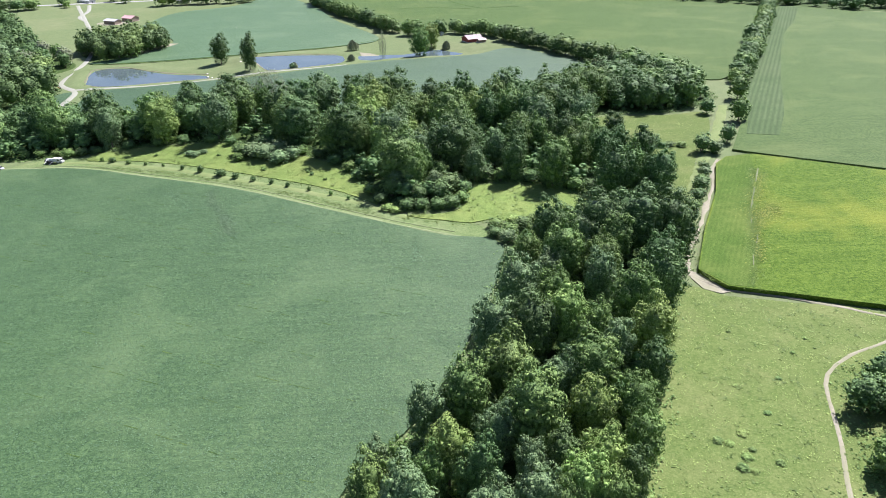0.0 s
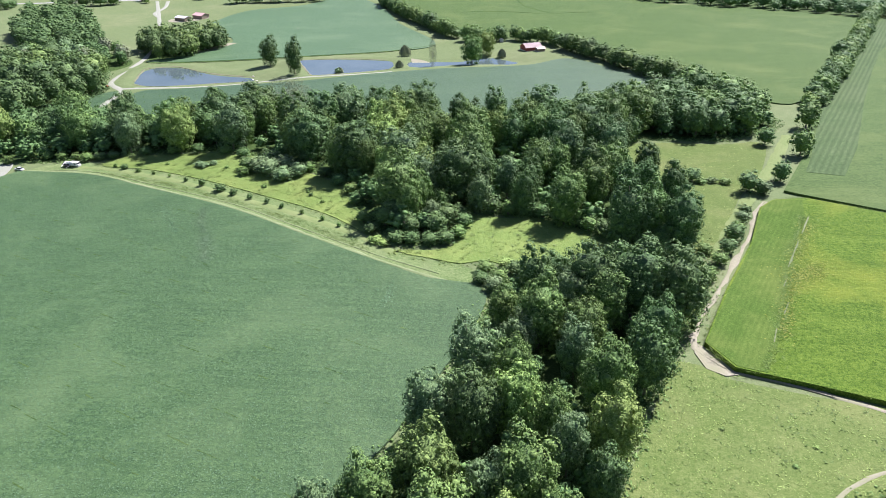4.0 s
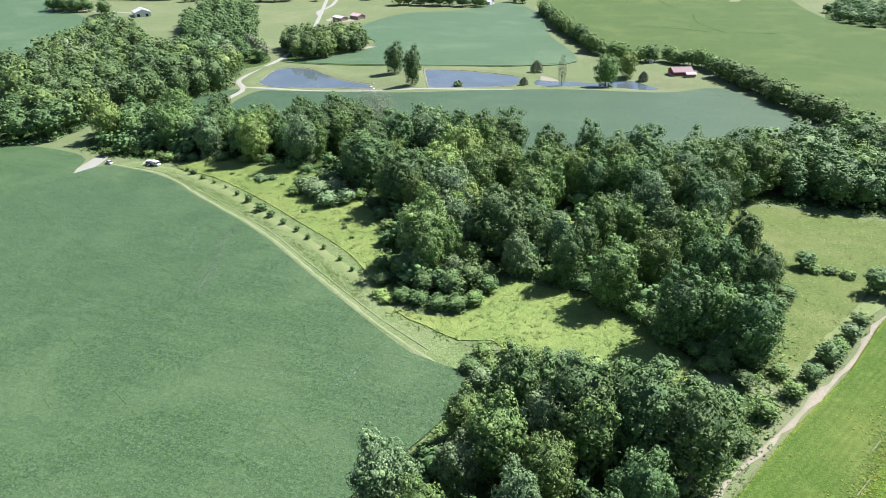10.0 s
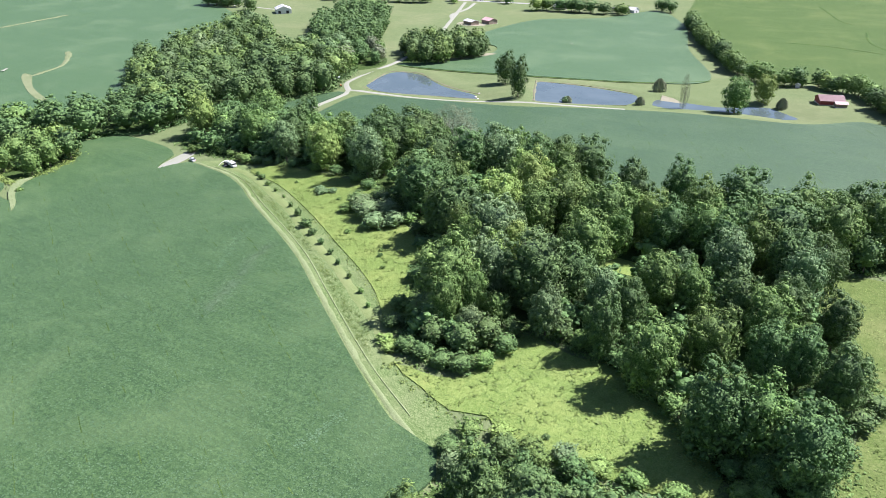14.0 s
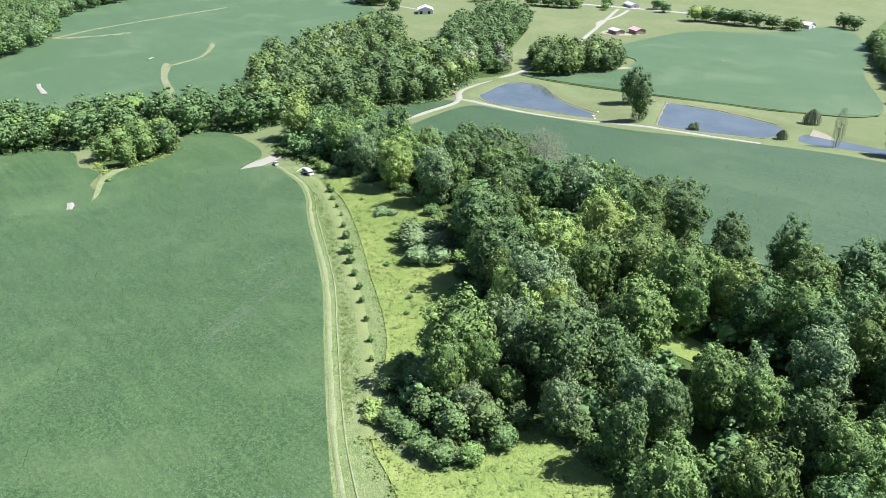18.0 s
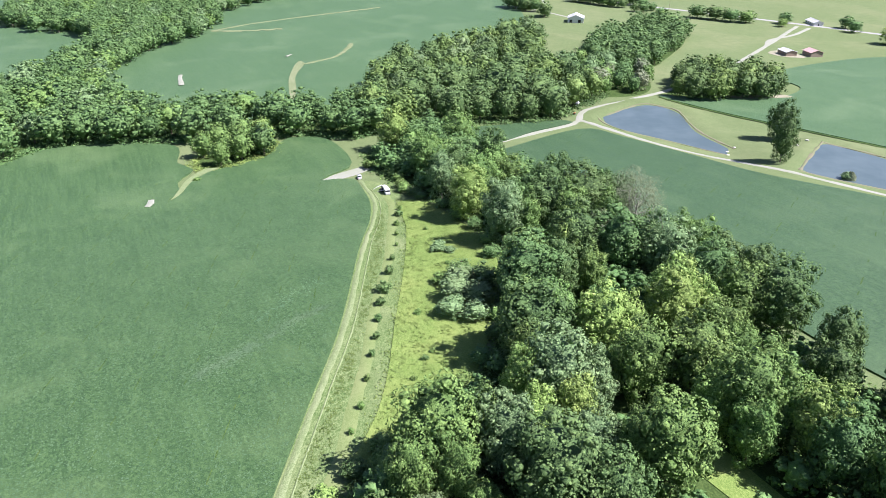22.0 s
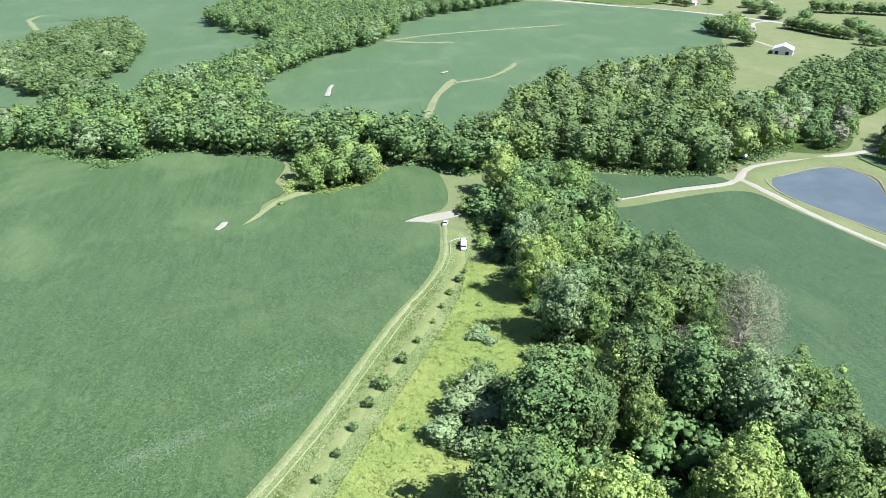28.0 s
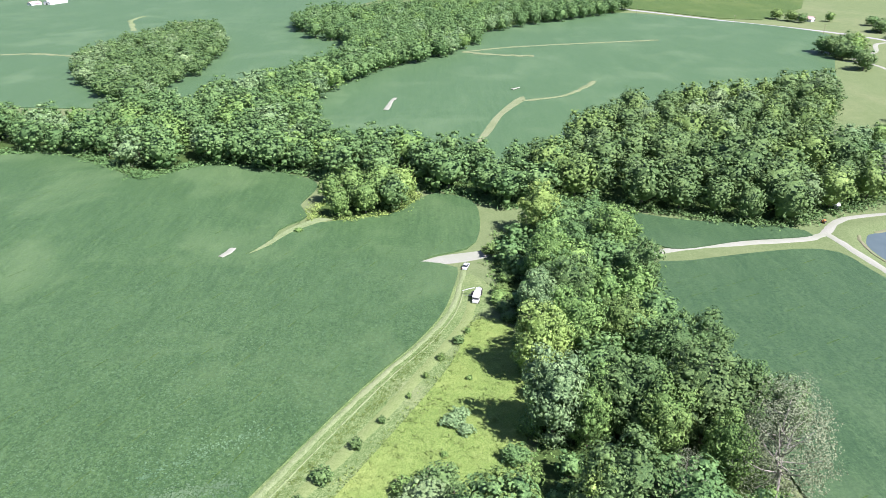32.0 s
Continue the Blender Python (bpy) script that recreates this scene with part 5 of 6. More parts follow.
# ---- marks in the fields ----
ribbon("grass_waterway", [(-799, -32), (-866, -61), (-890, -70), (-927, -68)], 6.0, M["mownpale"], "pale grassy patch in the far soybeans", "grass strip", 0.6, wobble=0.5)
for line in ([(-38, 1023), (-17, 961), (-4, 922), (9, 902)], [(27, 856), (35, 804), (48, 773), (63, 746)]):
    ribbon("ditch", line, 2.2, M["weedline"], "dark grassy ditch through the corn", "ditch", 0.75, wobble=0.6)
for line in ([(-21, 764), (1, 765), (22, 760), (50, 748)], [(66, 747), (85, 753), (101, 754)]):
    ribbon("ditch", line, 1.1, M["weedline"], "thin weedy line through the corn", "ditch", 0.72, wobble=0.8)
cover("grassy_patch", [(58, 972), (66, 975), (70, 995), (60, 1000)], 0.75, M["dry"], "pale grassy patch in the corn", "grass strip", 8.0)
ribbon("weed_border", [(-240, 527), (-215, 529), (-158, 541), (-78, 561), (-34, 592)], 1.8, M["weedline"], "dark weedy border of the soybean field", "field border", 0.5, wobble=0.4)
ribbon("grass_waterway", [(-438, 359), (-448, 385), (-471, 405), (-496, 419)], 4.0, M["dry"], "pale grassy waterway in the soybeans", "grass strip", 0.6, wobble=0.5)
cover("grass_waterway", [(-340, 321), (-367, 327), (-404, 338), (-442, 354), (-450, 361), (-441, 361), (-405, 343), (-364, 331)], 0.5, M["dry"], "pale grassy waterway in the soybeans", "grass strip", 8.0)
ribbon("grass_waterway", [(-625, 328), (-644, 371), (-655, 420), (-661, 454), (-671, 519)], 5.0, M["dry"], "thin pale grass line in the soybeans", "grass strip", 0.6, wobble=0.6)
ribbon("grass_waterway", [(-625, 328), (-608, 357), (-600, 389)], 7.0, M["dry"], "thin pale grass line in the soybeans", "grass strip", 0.6, wobble=0.6)
ribbon("grass_waterway", [(-640, -25), (-656, -68), (-656, -104), (-650, -200)], 6.0, M["dry"], "thin pale grass line in the soybeans", "grass strip", 0.6, wobble=0.6)
cover("grass_waterway", [(-206, 229.5), (-214, 233), (-230, 240), (-242, 250), (-240, 256), (-236, 250), (-226, 241), (-214, 235.5)], 0.78, M["mownpale"], "dry grass tongue running into the soybeans", "grass strip", 4.0)
for line, w in (([(-203, 220), (-207, 222), (-211, 223)], 2.2), ([(-424, 268), (-438, 270), (-457, 273)], 3.0), ([(-471, 355), (-476, 361)], 3.0), ([(-168, 665), (-168, 669)], 1.6)):
    ribbon("bare_patch", line, w, M["gravel"], "small bare pale patch in the soybeans", "bare patch", 0.85, wobble=0.5)
cover("dirt_patch", [(78, 178), (79.5, 182), (81, 180.5), (85, 173.5), (88.5, 170.2), (83.5, 169), (79.5, 171.5)], 0.24, M["dirt"], "bare pinkish dirt corner beside the corn", "bare patch", 3.0)
cover("corn_strip", [(154, 320), (166, 350), (191, 409), (236, 497), (262, 548), (302, 626), (346, 700), (358, 688), (314, 606), (276, 544), (246, 484), (210, 407), (176, 330), (158, 296), (145, 300)], 1.0, M["cornpale"], "paler thin band of corn rows", "corn strip", 8.0, False)
for line, w in (([(113.8, 221.4), (118, 230), (122.2, 238.7)], 0.5), ([(125, 244), (128, 250), (131.5, 256.7)], 0.4), ([(104.8, 195.7), (107.8, 201.7)], 0.4),
                ([(98.2, 182.2), (100.7, 188.6)], 0.4), ([(109, 210), (111, 214)], 0.4)):
    ribbon("bare_gap", line, w, M["dry"], "bare pale gap between corn rows", "bare gap", 1.6, wobble=1.5)
for line in ([(-219, 462), (-210, 459), (-196, 459.5), (-168, 469), (-142, 479)], [(-222, 470), (-231, 503), (-222, 511), (-209, 512.5), (-176, 495), (-146, 489)],
             [(-104, 483), (-78, 493), (-56, 505)], [(-126, 528), (-94, 534.5), (-63, 533)], [(-105, 484), (-115, 503), (-127, 528)]):
    ribbon("pond_bank", line, 1.5, M["bank"], "muddy weedy bank of a pond", "bank", 0.12, wobble=0.8)
cover("earth_ramp", [(-46, 536), (-38, 534), (-28, 526), (-34, 524), (-44, 528)], 0.3, M["dirt"], "bare tan earth bank between the ponds", "bank", 3.0)
cover("bare_yard", [(-284, 722), (-282, 714), (-294, 703), (-309, 706), (-312, 720), (-300, 722)], 0.1, M["dirt"], "bare tan farmyard", "yard", 6.0)
cover("bare_edge", [(-212, 572), (-206, 584), (-200, 600), (-206, 600), (-214, 584), (-226, 560)], 0.55, M["dirt"], "bare tan soil edge below the trees", "bare patch", 4.0)
ribbon("drive", [(-330, 730), (-345, 752), (-352, 790), (-368, 832)], 4.0, M["gravel"], "pale gravel drive to the house", "drive", 0.12)
ribbon("drive", [(-560, 640), (-545, 655), (-520, 655), (-498, 655)], 3.5, M["gravel"], "pale gravel drive to the white barn", "drive", 0.12)
ribbon("drive", [(-650, 740), (-640, 715), (-600, 690), (-565, 650)], 4.0, M["gravel"], "pale gravel drive under the trees", "drive", 0.12)


# leaves over the part of the soybeans that lies nearest
def leaf_cover(name, outline, per, size, lift, mat, label, seed):
    r = np.random.RandomState(seed)
    b = curve_through(outline, 6)
    lo, hi = b.min(0), b.max(0)
    q = lo + r.rand(int((hi - lo).prod() * per), 2) * (hi - lo)
    q = q[inside(b, q[:, 0], q[:, 1])]
    s = q[:, 0] * math.sin(radians(-ROWDIR)) + q[:, 1] * math.cos(radians(-ROWDIR)) + 1.2 * np.sin(q[:, 0] * 0.021) + 0.9 * np.sin(q[:, 1] * 0.034)
    u = q[:, 0] * math.cos(radians(ROWDIR)) + q[:, 1] * math.sin(radians(ROWDIR))
    broken = np.sin(u * 0.31 + np.floor(s / 12) * 2.1) + np.sin(u * 0.083 + np.floor(s / 12)) > 0.1
    q = q[~((np.mod(s, 12) < 0.42) & broken)]
    c = np.c_[q, height(q[:, 0], q[:, 1]) + lift + r.uniform(-0.02, 0.02, len(q))]
    n = np.c_[r.normal(0, 0.12, (len(q), 2)), np.ones(len(q))]
    v, f = leaf_cards(r, c, n, size, 0.8, 0.12)
    tagged(new(name, mesh_of(name, v, f, mat)), label, "crop", "", "stuff")


leaf_cover("soybean_plants", [(-17, 99), (-2, 120), (12, 152), (24, 199), (7, 207), (-11, 217), (-42, 236), (-71, 254), (-118, 278), (-139, 290), (-158, 298), (-176, 302), (-190, 302),
                              (-200, 285), (-195, 230), (-150, 150), (-110, 90), (-40, 80)], 2.0, 0.22, 0.71, M["soyleaf"], "leafy soybean canopy of the main field", 77)


def sow_gaps(outline, gap, lift, width, seed, turn):
    """Thin broken dark lines where two passes of the drill left a gap."""
    r = np.random.RandomState(seed)
    b = curve_through(outline, 6)
    d = np.array([math.cos(radians(turn)), math.sin(radians(turn))])
    s = np.array([-d[1], d[0]])
    quads_ = []
    for j in range(-60, 60):
        drift, u = r.uniform(-1.5, 1.5), -600.0
        while u < 700:
            run = r.uniform(1.0, 7.0)
            w = width * r.uniform(0.5, 1.2)
            o = gap * j + drift + 0.8 * math.sin(u * 0.02) + r.normal(0, 0.12)
            a, e = d * u + s * o, d * (u + run) + s * (o + r.normal(0, 0.15))
            quads_.append([a - s * w / 2, e - s * w / 2, e + s * w / 2, a + s * w / 2])
            u += run + r.exponential(10.0) + 1.0
    v = np.array(quads_)
    v = v[inside(b, v[:, 0, 0], v[:, 0, 1]) & inside(b, v[:, 2, 0], v[:, 2, 1])].reshape(-1, 2)
    tagged(new("sowing_gap", mesh_of("sowing_gap", np.c_[v, height(v[:, 0], v[:, 1]) + lift], np.arange(len(v)).reshape(-1, 4), M["weedline"])),
           "thin broken dark gaps between sown soybean rows", "crop", "", "stuff")


sow_gaps([(-20, 99), (-5, 120), (8, 152), (20, 197), (7, 204), (-11, 214), (-42, 233), (-71, 251), (-118, 275), (-158, 294), (-190, 296), (-225, 300), (-235, 250), (-260, 232), (-290, 200), (-280, 150), (-310, 100), (-200, 60), (-60, 40), (-30, 70)], 12.0, 0.74, 0.26, 91, ROWDIR)
sow_gaps([(-192, 380), (-200, 436), (-146, 453), (-67, 476), (-18, 496), (60, 520), (110, 440), (80, 414), (30, 374), (-18, 370), (-75, 376), (-136, 372)], 10.0, 0.54, 0.26, 92, 118.0)
# thin pale stands among the soybeans
def pale_stand(line, spread, count, seed, mat="soypale", up=0.72, name="soybean_plants", label="thin pale patch of stunted soybeans"):
    r = np.random.RandomState(seed)
    p = curve_through(line, 1.0, False)
    q = p[r.randint(len(p), size=count)] + r.normal(0, spread, (count, 2)) * r.uniform(0.2, 1.3, (count, 1))
    c = np.c_[q, height(q[:, 0], q[:, 1]) + up]
    n = np.c_[r.normal(0, 0.15, (count, 2)), np.ones(count)]
    v, f = leaf_cards(r, c, n, 0.26, 0.8, 0.15)
    tagged(new(name, mesh_of(name, v, f, M[mat])), label, "crop", "", "stuff")


pale_stand([(-66, 217), (-69, 224), (-72, 232)], 2.2, 900, 51)
pale_stand([(-74, 236), (-79, 244), (-82, 255)], 1.8, 660, 52)
pale_stand([(-84, 236), (-92, 246), (-99, 258)], 2.6, 300, 53)
YELLOW = dict(mat="cornyellow", up=1.62, name="corn_plants", label="yellowing patch of corn")
pale_stand([(114, 214), (118, 218), (122, 222)], 4.2, 620, 55, **YELLOW)
pale_stand([(118, 228), (124, 238), (130, 250)], 3.2, 320, 56, **YELLOW)
pale_stand([(102, 186), (107, 199), (112, 210)], 2.4, 260, 57, **YELLOW)
pale_stand([(93, 171), (98, 181), (106, 200), (114, 221), (123, 242), (130, 256)], 1.9, 1500, 58, mat="cornleaf", up=1.6, name="corn_plants", label="uneven corn between the headland and the long rows")
pale_stand([(-4, 190), (-3, 196), (-3, 203)], 1.0, 156, 54)


# ---- buildings ----
def box(x0, y0, z0, x1, y1, z1):
    bm = bmesh.new()
    bmesh.ops.create_cube(bm, size=1, matrix=Matrix.Translation(((x0 + x1) / 2, (y0 + y1) / 2, (z0 + z1) / 2)) @ Matrix.Diagonal((abs(x1 - x0), abs(y1 - y0), abs(z1 - z0), 1)))
    return bm


def soft_box(*a, edge=0.1):
    bm = box(*a)
    bmesh.ops.bevel(bm, geom=bm.edges[:], offset=edge, segments=2, affect="EDGES", profile=0.6)
    return bm


def prism(outline, y0, y1):
    """An outline in x and z drawn out along y."""
    bm = bmesh.new()
    a = [bm.verts.new((x, y0, z)) for x, z in outline]
    b = [bm.verts.new((x, y1, z)) for x, z in outline]
    n = len(a)
    bm.faces.new(a)
    bm.faces.new(b[::-1])
    for i in range(n):
        bm.faces.new((a[i], b[i], b[(i + 1) % n], a[(i + 1) % n]))
    bmesh.ops.recalc_face_normals(bm, faces=bm.faces[:])
    return bm


def slope(x0, z0, x1, z1, y0, y1, thick=0.18):
    """One roof slope, from its eave to its ridge, with standing seams."""
    bm = prism([(x0, z0), (x1, z1), (x1, z1 + thick), (x0, z0 + thick)], y0, y1)
    for k in np.arange(y0 + 0.6, y1, 1.2):
        s = prism([(x0, z0 + thick), (x1, z1 + thick), (x1, z1 + thick + 0.05), (x0, z0 + thick + 0.05)], k - 0.04, k + 0.04)
        me = bpy.data.meshes.new("seam")
        s.to_mesh(me)
        s.free()
        bm.from_mesh(me)
        bpy.data.meshes.remove(me)
    return bm


def gable_building(name, label, category, x, y, turn, wide, long, eave, ridge, wall, roof, roof2=None, doors=(), windows=(), open_front=False, sides=True):
    """A gabled building with its ridge along its own y; doors and windows on the front gable (y = 0) and on the long sides."""
    ob = thing(name, label, category, x, y, gh(x, y), turn)
    w = wide / 2
    part("foundation", box(-w - 0.1, -0.1, -1.5, w + 0.1, long + 0.1, 0.15), ob, "", None, M["stone"])
    t = 0.2
    gable = [(-w, 0.1), (w, 0.1), (w, eave), (0, ridge), (-w, eave)]
    if open_front:
        part("header", prism([(-w, eave - 0.6), (w, eave - 0.6), (w, eave), (0, ridge), (-w, eave)], 0, t), ob, "", None, wall)
        for k in np.linspace(-w + 0.15, w - 0.15, 6):
            part("post", box(k - 0.13, 0, 0.1, k + 0.13, 0.26, eave - 0.6), ob, "", None, M["wood"])
    else:
        part("wall", prism(gable, 0, t), ob, "", None, wall)
    part("wall", prism(gable, long - t, long), ob, "", None, wall)
    part("wall", box(-w, t, 0.1, -w + t, long - t, eave), ob, "", None, wall)
    part("wall", box(w - t, t, 0.1, w, long - t, eave), ob, "", None, wall)
    over = 0.5
    drop = (ridge - eave) / w * over
    part("roof", slope(-w - over, eave - drop, 0, ridge, -over, long + over), ob, "", None, roof)
    part("roof", slope(w + over, eave - drop, 0.001, ridge, -over, long + over), ob, "", None, roof2 or roof)
    part("ridge_cap", prism([(-0.3, ridge + 0.1), (0, ridge + 0.3), (0.3, ridge + 0.1), (0, ridge + 0.22)], -over, long + over), ob, "", None, roof)
    # Flat near-black panels on unbroken walls, painting in the shade of open doorways.
    for k, dw, dh in doors:
        d = part("doorway_panel", box(k - dw / 2, -0.06, 0.15, k + dw / 2, 0.0, dh), ob, "near-black panel painted as a shaded doorway opening", None, M["dark"])
        part("frame", join_boxes([(k - dw / 2 - 0.12, -0.09, 0.15, k - dw / 2, 0.01, dh + 0.12), (k + dw / 2, -0.09, 0.15, k + dw / 2 + 0.12, 0.01, dh + 0.12), (k - dw / 2, -0.09, dh, k + dw / 2, 0.01, dh + 0.12)]), d, "", None, M["white"])
    if sides:
        for k in windows:
            for sx in (-1, 1):
                d = part("window", box(sx * (w + 0.03) - 0.03, k - 0.5, 1.0, sx * (w + 0.03) + 0.03, k + 0.5, 2.2), ob, "", None, M["glass"])
                part("sill", box(sx * (w + 0.05) - 0.08, k - 0.6, 0.9, sx * (w + 0.05) + 0.08, k + 0.6, 1.0), d, "", None, M["white"])
    return ob


def join_boxes(boxes):
    bm = bmesh.new()
    for b in boxes:
        q = box(*b)
        me = bpy.data.meshes.new("b")
        q.to_mesh(me)
        q.free()
        bm.from_mesh(me)
        bpy.data.meshes.remove(me)
    return bm


gable_building("red_barn", "low barn with a faded red metal roof and open end", "barn", 46.0, 571.0, 116, 10, 13, 2.4, 4.5, M["redwall"], M["red"], M["red"], open_front=True)
gable_building("lean_to", "small pinkish-roofed lean-to beside the red barn", "shed", 49.5, 563.0, 116, 4, 6, 2.0, 2.8, M["wood"], M["pinkroof"], open_front=True)
gable_building("pole_shed", "open pole shed with a pale metal roof", "shed", -303, 716, -112, 9, 13, 3.2, 4.4, M["wood"], M["greyroof"], doors=((0, 6.5, 2.6),))
gable_building("pole_barn", "pole barn with a weathered pinkish roof", "barn", -291, 731, -112, 10, 12, 3.4, 5.2, M["wood"], M["pinkroof"], doors=((-2, 3.0, 2.6), (2.5, 2.5, 2.6)))
gable_building("white_barn", "white gabled barn with dark doorways", "barn", -477, 640, 52, 15, 17, 4.2, 7.2, M["white"], M["white"], None, doors=((-4.5, 2.6, 2.9), (3.5, 2.6, 2.9)), windows=(4, 9, 13))
gable_building("house", "long single-storey house with a grey roof", "house", -372, 850, 60, 9, 20, 2.9, 4.8, M["white"], M["greyroof"], doors=((0, 1.0, 2.1),), windows=(4, 8, 13, 17))
gable_building("house", "white farmhouse half hidden by trees", "house", -738, 792, 50, 9, 13, 4.8, 7.8, M["white"], M["greyroof"], doors=((0, 1.0, 2.1),), windows=(3, 7, 10))
gable_building("house", "roadside house with a pinkish red roof", "house", -775, 722, 130, 9, 16, 3.0, 5.2, M["white"], M["pinkroof"], doors=((0, 1.0, 2.1), (3, 2.4, 2.2)), windows=(4, 8, 12))
gable_building("house", "small house with a dark roof among trees", "house", -262, 850, 100, 9, 14, 2.9, 5.0, M["white"], M["darkroof"], doors=((0, 1.0, 2.1),), windows=(4, 9))
gable_building("house", "white house at the far roadside", "house", -190, 870, 80, 10, 16, 3.0, 5.2, M["white"], M["greyroof"], doors=((0, 1.0, 2.1),), windows=(4, 9, 13))
gable_building("house", "distant white house by the road", "house", -985, 452, 140, 9, 14, 3.0, 5.2, M["white"], M["pinkroof"], windows=(4, 9))
gable_building("house", "distant pale house by the road", "house", -1070, -285, 60, 10, 16, 3.0, 5.2, M["white"], M["pinkroof"], windows=(4, 9))
gable_building("long_shed", "long pale storage shed beside the far road", "shed", -1075, -262, 70, 12, 34, 4.0, 6.0, M["white"], M["greyroof"], doors=((0, 3.0, 3.0),), sides=False)
gable_building("garden_shed", "small white shed beside the drive", "shed", -246, 466, 30, 2.4, 2.8, 2.0, 2.7, M["white"], M["greyroof"], doors=((0, 0.9, 1.8),), sides=False)
gable_building("garden_shed", "small white shed under the hedgerow", "shed", 17.4, 601, 10, 2.4, 3.0, 2.0, 2.7, M["white"], M["greyroof"], sides=False)

# trees round the houses
for x, y, r, h, k in ((-597, 641, 9.0, 17, "d"), (-583, 640, 9.5, 18, "d"), (-590, 652, 9.0, 19, "d"), (-566, 642, 9.0, 17, "d"), (-575, 655, 9.0, 18, "m"), (-604, 668, 9.0, 19, "d"), (-590, 668, 8.5, 18, "m"), (-585, 662, 5.5, 20, "y"), (-556, 648, 7.0, 13, "d"),
                      (-519, 633, 8.4, 17, "d"), (-527, 640, 7.0, 15, "d"), (-702, 754, 9.5, 15, "d"), (-710, 760, 8.5, 14, "d"), (-660, 752, 12.0, 16, "d"), (-672, 757, 9.0, 13, "d"),
                      (-602, 732, 8.0, 13, "d"), (-594, 735, 7.5, 14, "d"), (-587, 737, 8.0, 13, "m"), (-579, 738, 7.5, 14, "d"), (-571, 739, 8.0, 13, "d"), (-564, 742, 7.5, 13, "d"), (-556, 743, 7.5, 13, "m"), (-548, 744, 7.0, 12, "d"), (-540, 750, 6.5, 11, "d"), (-512, 744, 6.5, 10, "d"), (-506, 750, 6.0, 10, "d"),
                      (-697, 827, 10, 16, "d"), (-690, 840, 10, 15, "d"), (-684, 852, 10, 16, "m"), (-678, 866, 10, 15, "d"), (-672, 878, 10, 15, "d"), (-664, 890, 10, 16, "d"),
                      (-745, 770, 7.8, 12, "d"), (-727, 783, 8.5, 13, "d"), (-780, 700, 8.5, 13, "m"), (-768, 706, 6.5, 11, "d"), (-796, 690, 7.8, 13, "m"), (-775, 740, 5.2, 12, "m"), (-660, 790, 6.5, 11, "d"), (-650, 780, 7.8, 12, "d"),
                      (-590, 790, 9.1, 13, "d"), (-575, 785, 9.1, 13, "d"), (-560, 778, 9.1, 13, "m"), (-545, 776, 9.1, 12, "d"), (-530, 770, 7.8, 11, "d"), (-510, 765, 6.5, 9, "d"), (-480, 750, 5.9, 9, "d"), (-470, 742, 5.2, 8, "m"),
                      (-455, 775, 10.4, 15, "d"), (-440, 785, 10.4, 15, "d"), (-425, 790, 9.1, 14, "d"), (-415, 800, 9.1, 13, "m"), (-395, 830, 7.8, 12, "d"), (-385, 815, 5.2, 9, "l"), (-352, 862, 7.8, 13, "d"), (-335, 850, 6.5, 12, "d"),
                      (-285, 826, 9.1, 17, "l"), (-277, 833, 9.1, 17, "m"), (-262, 835, 9.1, 16, "d"), (-250, 838, 9.1, 16, "d"), (-240, 836, 9.1, 16, "d"), (-230, 842, 8.5, 15, "d"), (-215, 842, 9.1, 14, "d"), (-205, 855, 6.5, 10, "d"), (-195, 845, 7.8, 13, "m"), (-172, 895, 9.1, 15, "d"), (-160, 890, 7.8, 14, "d")):
    plant(x, y, r, h, k, "trees round the farmsteads")


# ---- vehicles ----
def wheel(parent, x, y, r, w):
    tyre = mesh_of("wheel", *ring_solid(r, r * 0.6, w), M["tyre"])
    o = part("wheel", tyre, parent, "", Matrix.Translation((x, y, r)))
    part("rim", mesh_of("rim", *ring_solid(r * 0.6, r * 0.12, w * 0.8), M["steel"]), o)
    return o


def ring_solid(r, r2, w, n=16):
    v, f = [], []
    for a in np.arange(n) * 2 * math.pi / n:
        c, s = math.cos(a), math.sin(a)
        v += [(-w / 2, r * c, r * s), (w / 2, r * c, r * s), (w / 2, r2 * c, r2 * s), (-w / 2, r2 * c, r2 * s)]
    for i in range(n):
        j = (i + 1) % n
        for k in range(4):
            f.append((4 * i + k, 4 * j + k, 4 * j + (k + 1) % 4, 4 * i + (k + 1) % 4))
    return np.array(v), np.array(f)


car = thing("car", "silver sedan parked on the grass beside the field", "car", -193, 308, gh(-193, 308) + 0.06, 72)
part("body", soft_box(-0.9, -2.25, 0.28, 0.9, 2.25, 0.88, edge=0.16), car, "", None, M["silver"])
part("cabin", prism([(-0.78, 0.86), (0.78, 0.86), (0.62, 1.42), (-0.62, 1.42)], -1.3, 1.0), car, "", None, M["glass"])
part("roof", soft_box(-0.64, -0.95, 1.40, 0.64, 0.6, 1.47, edge=0.03), car, "", None, M["silver"])
part("bumper", soft_box(-0.86, 2.2, 0.3, 0.86, 2.36, 0.6, edge=0.05), car, "", None, M["silver"])
part("bumper", soft_box(-0.86, -2.36, 0.3, 0.86, -2.2, 0.6, edge=0.05), car, "", None, M["silver"])
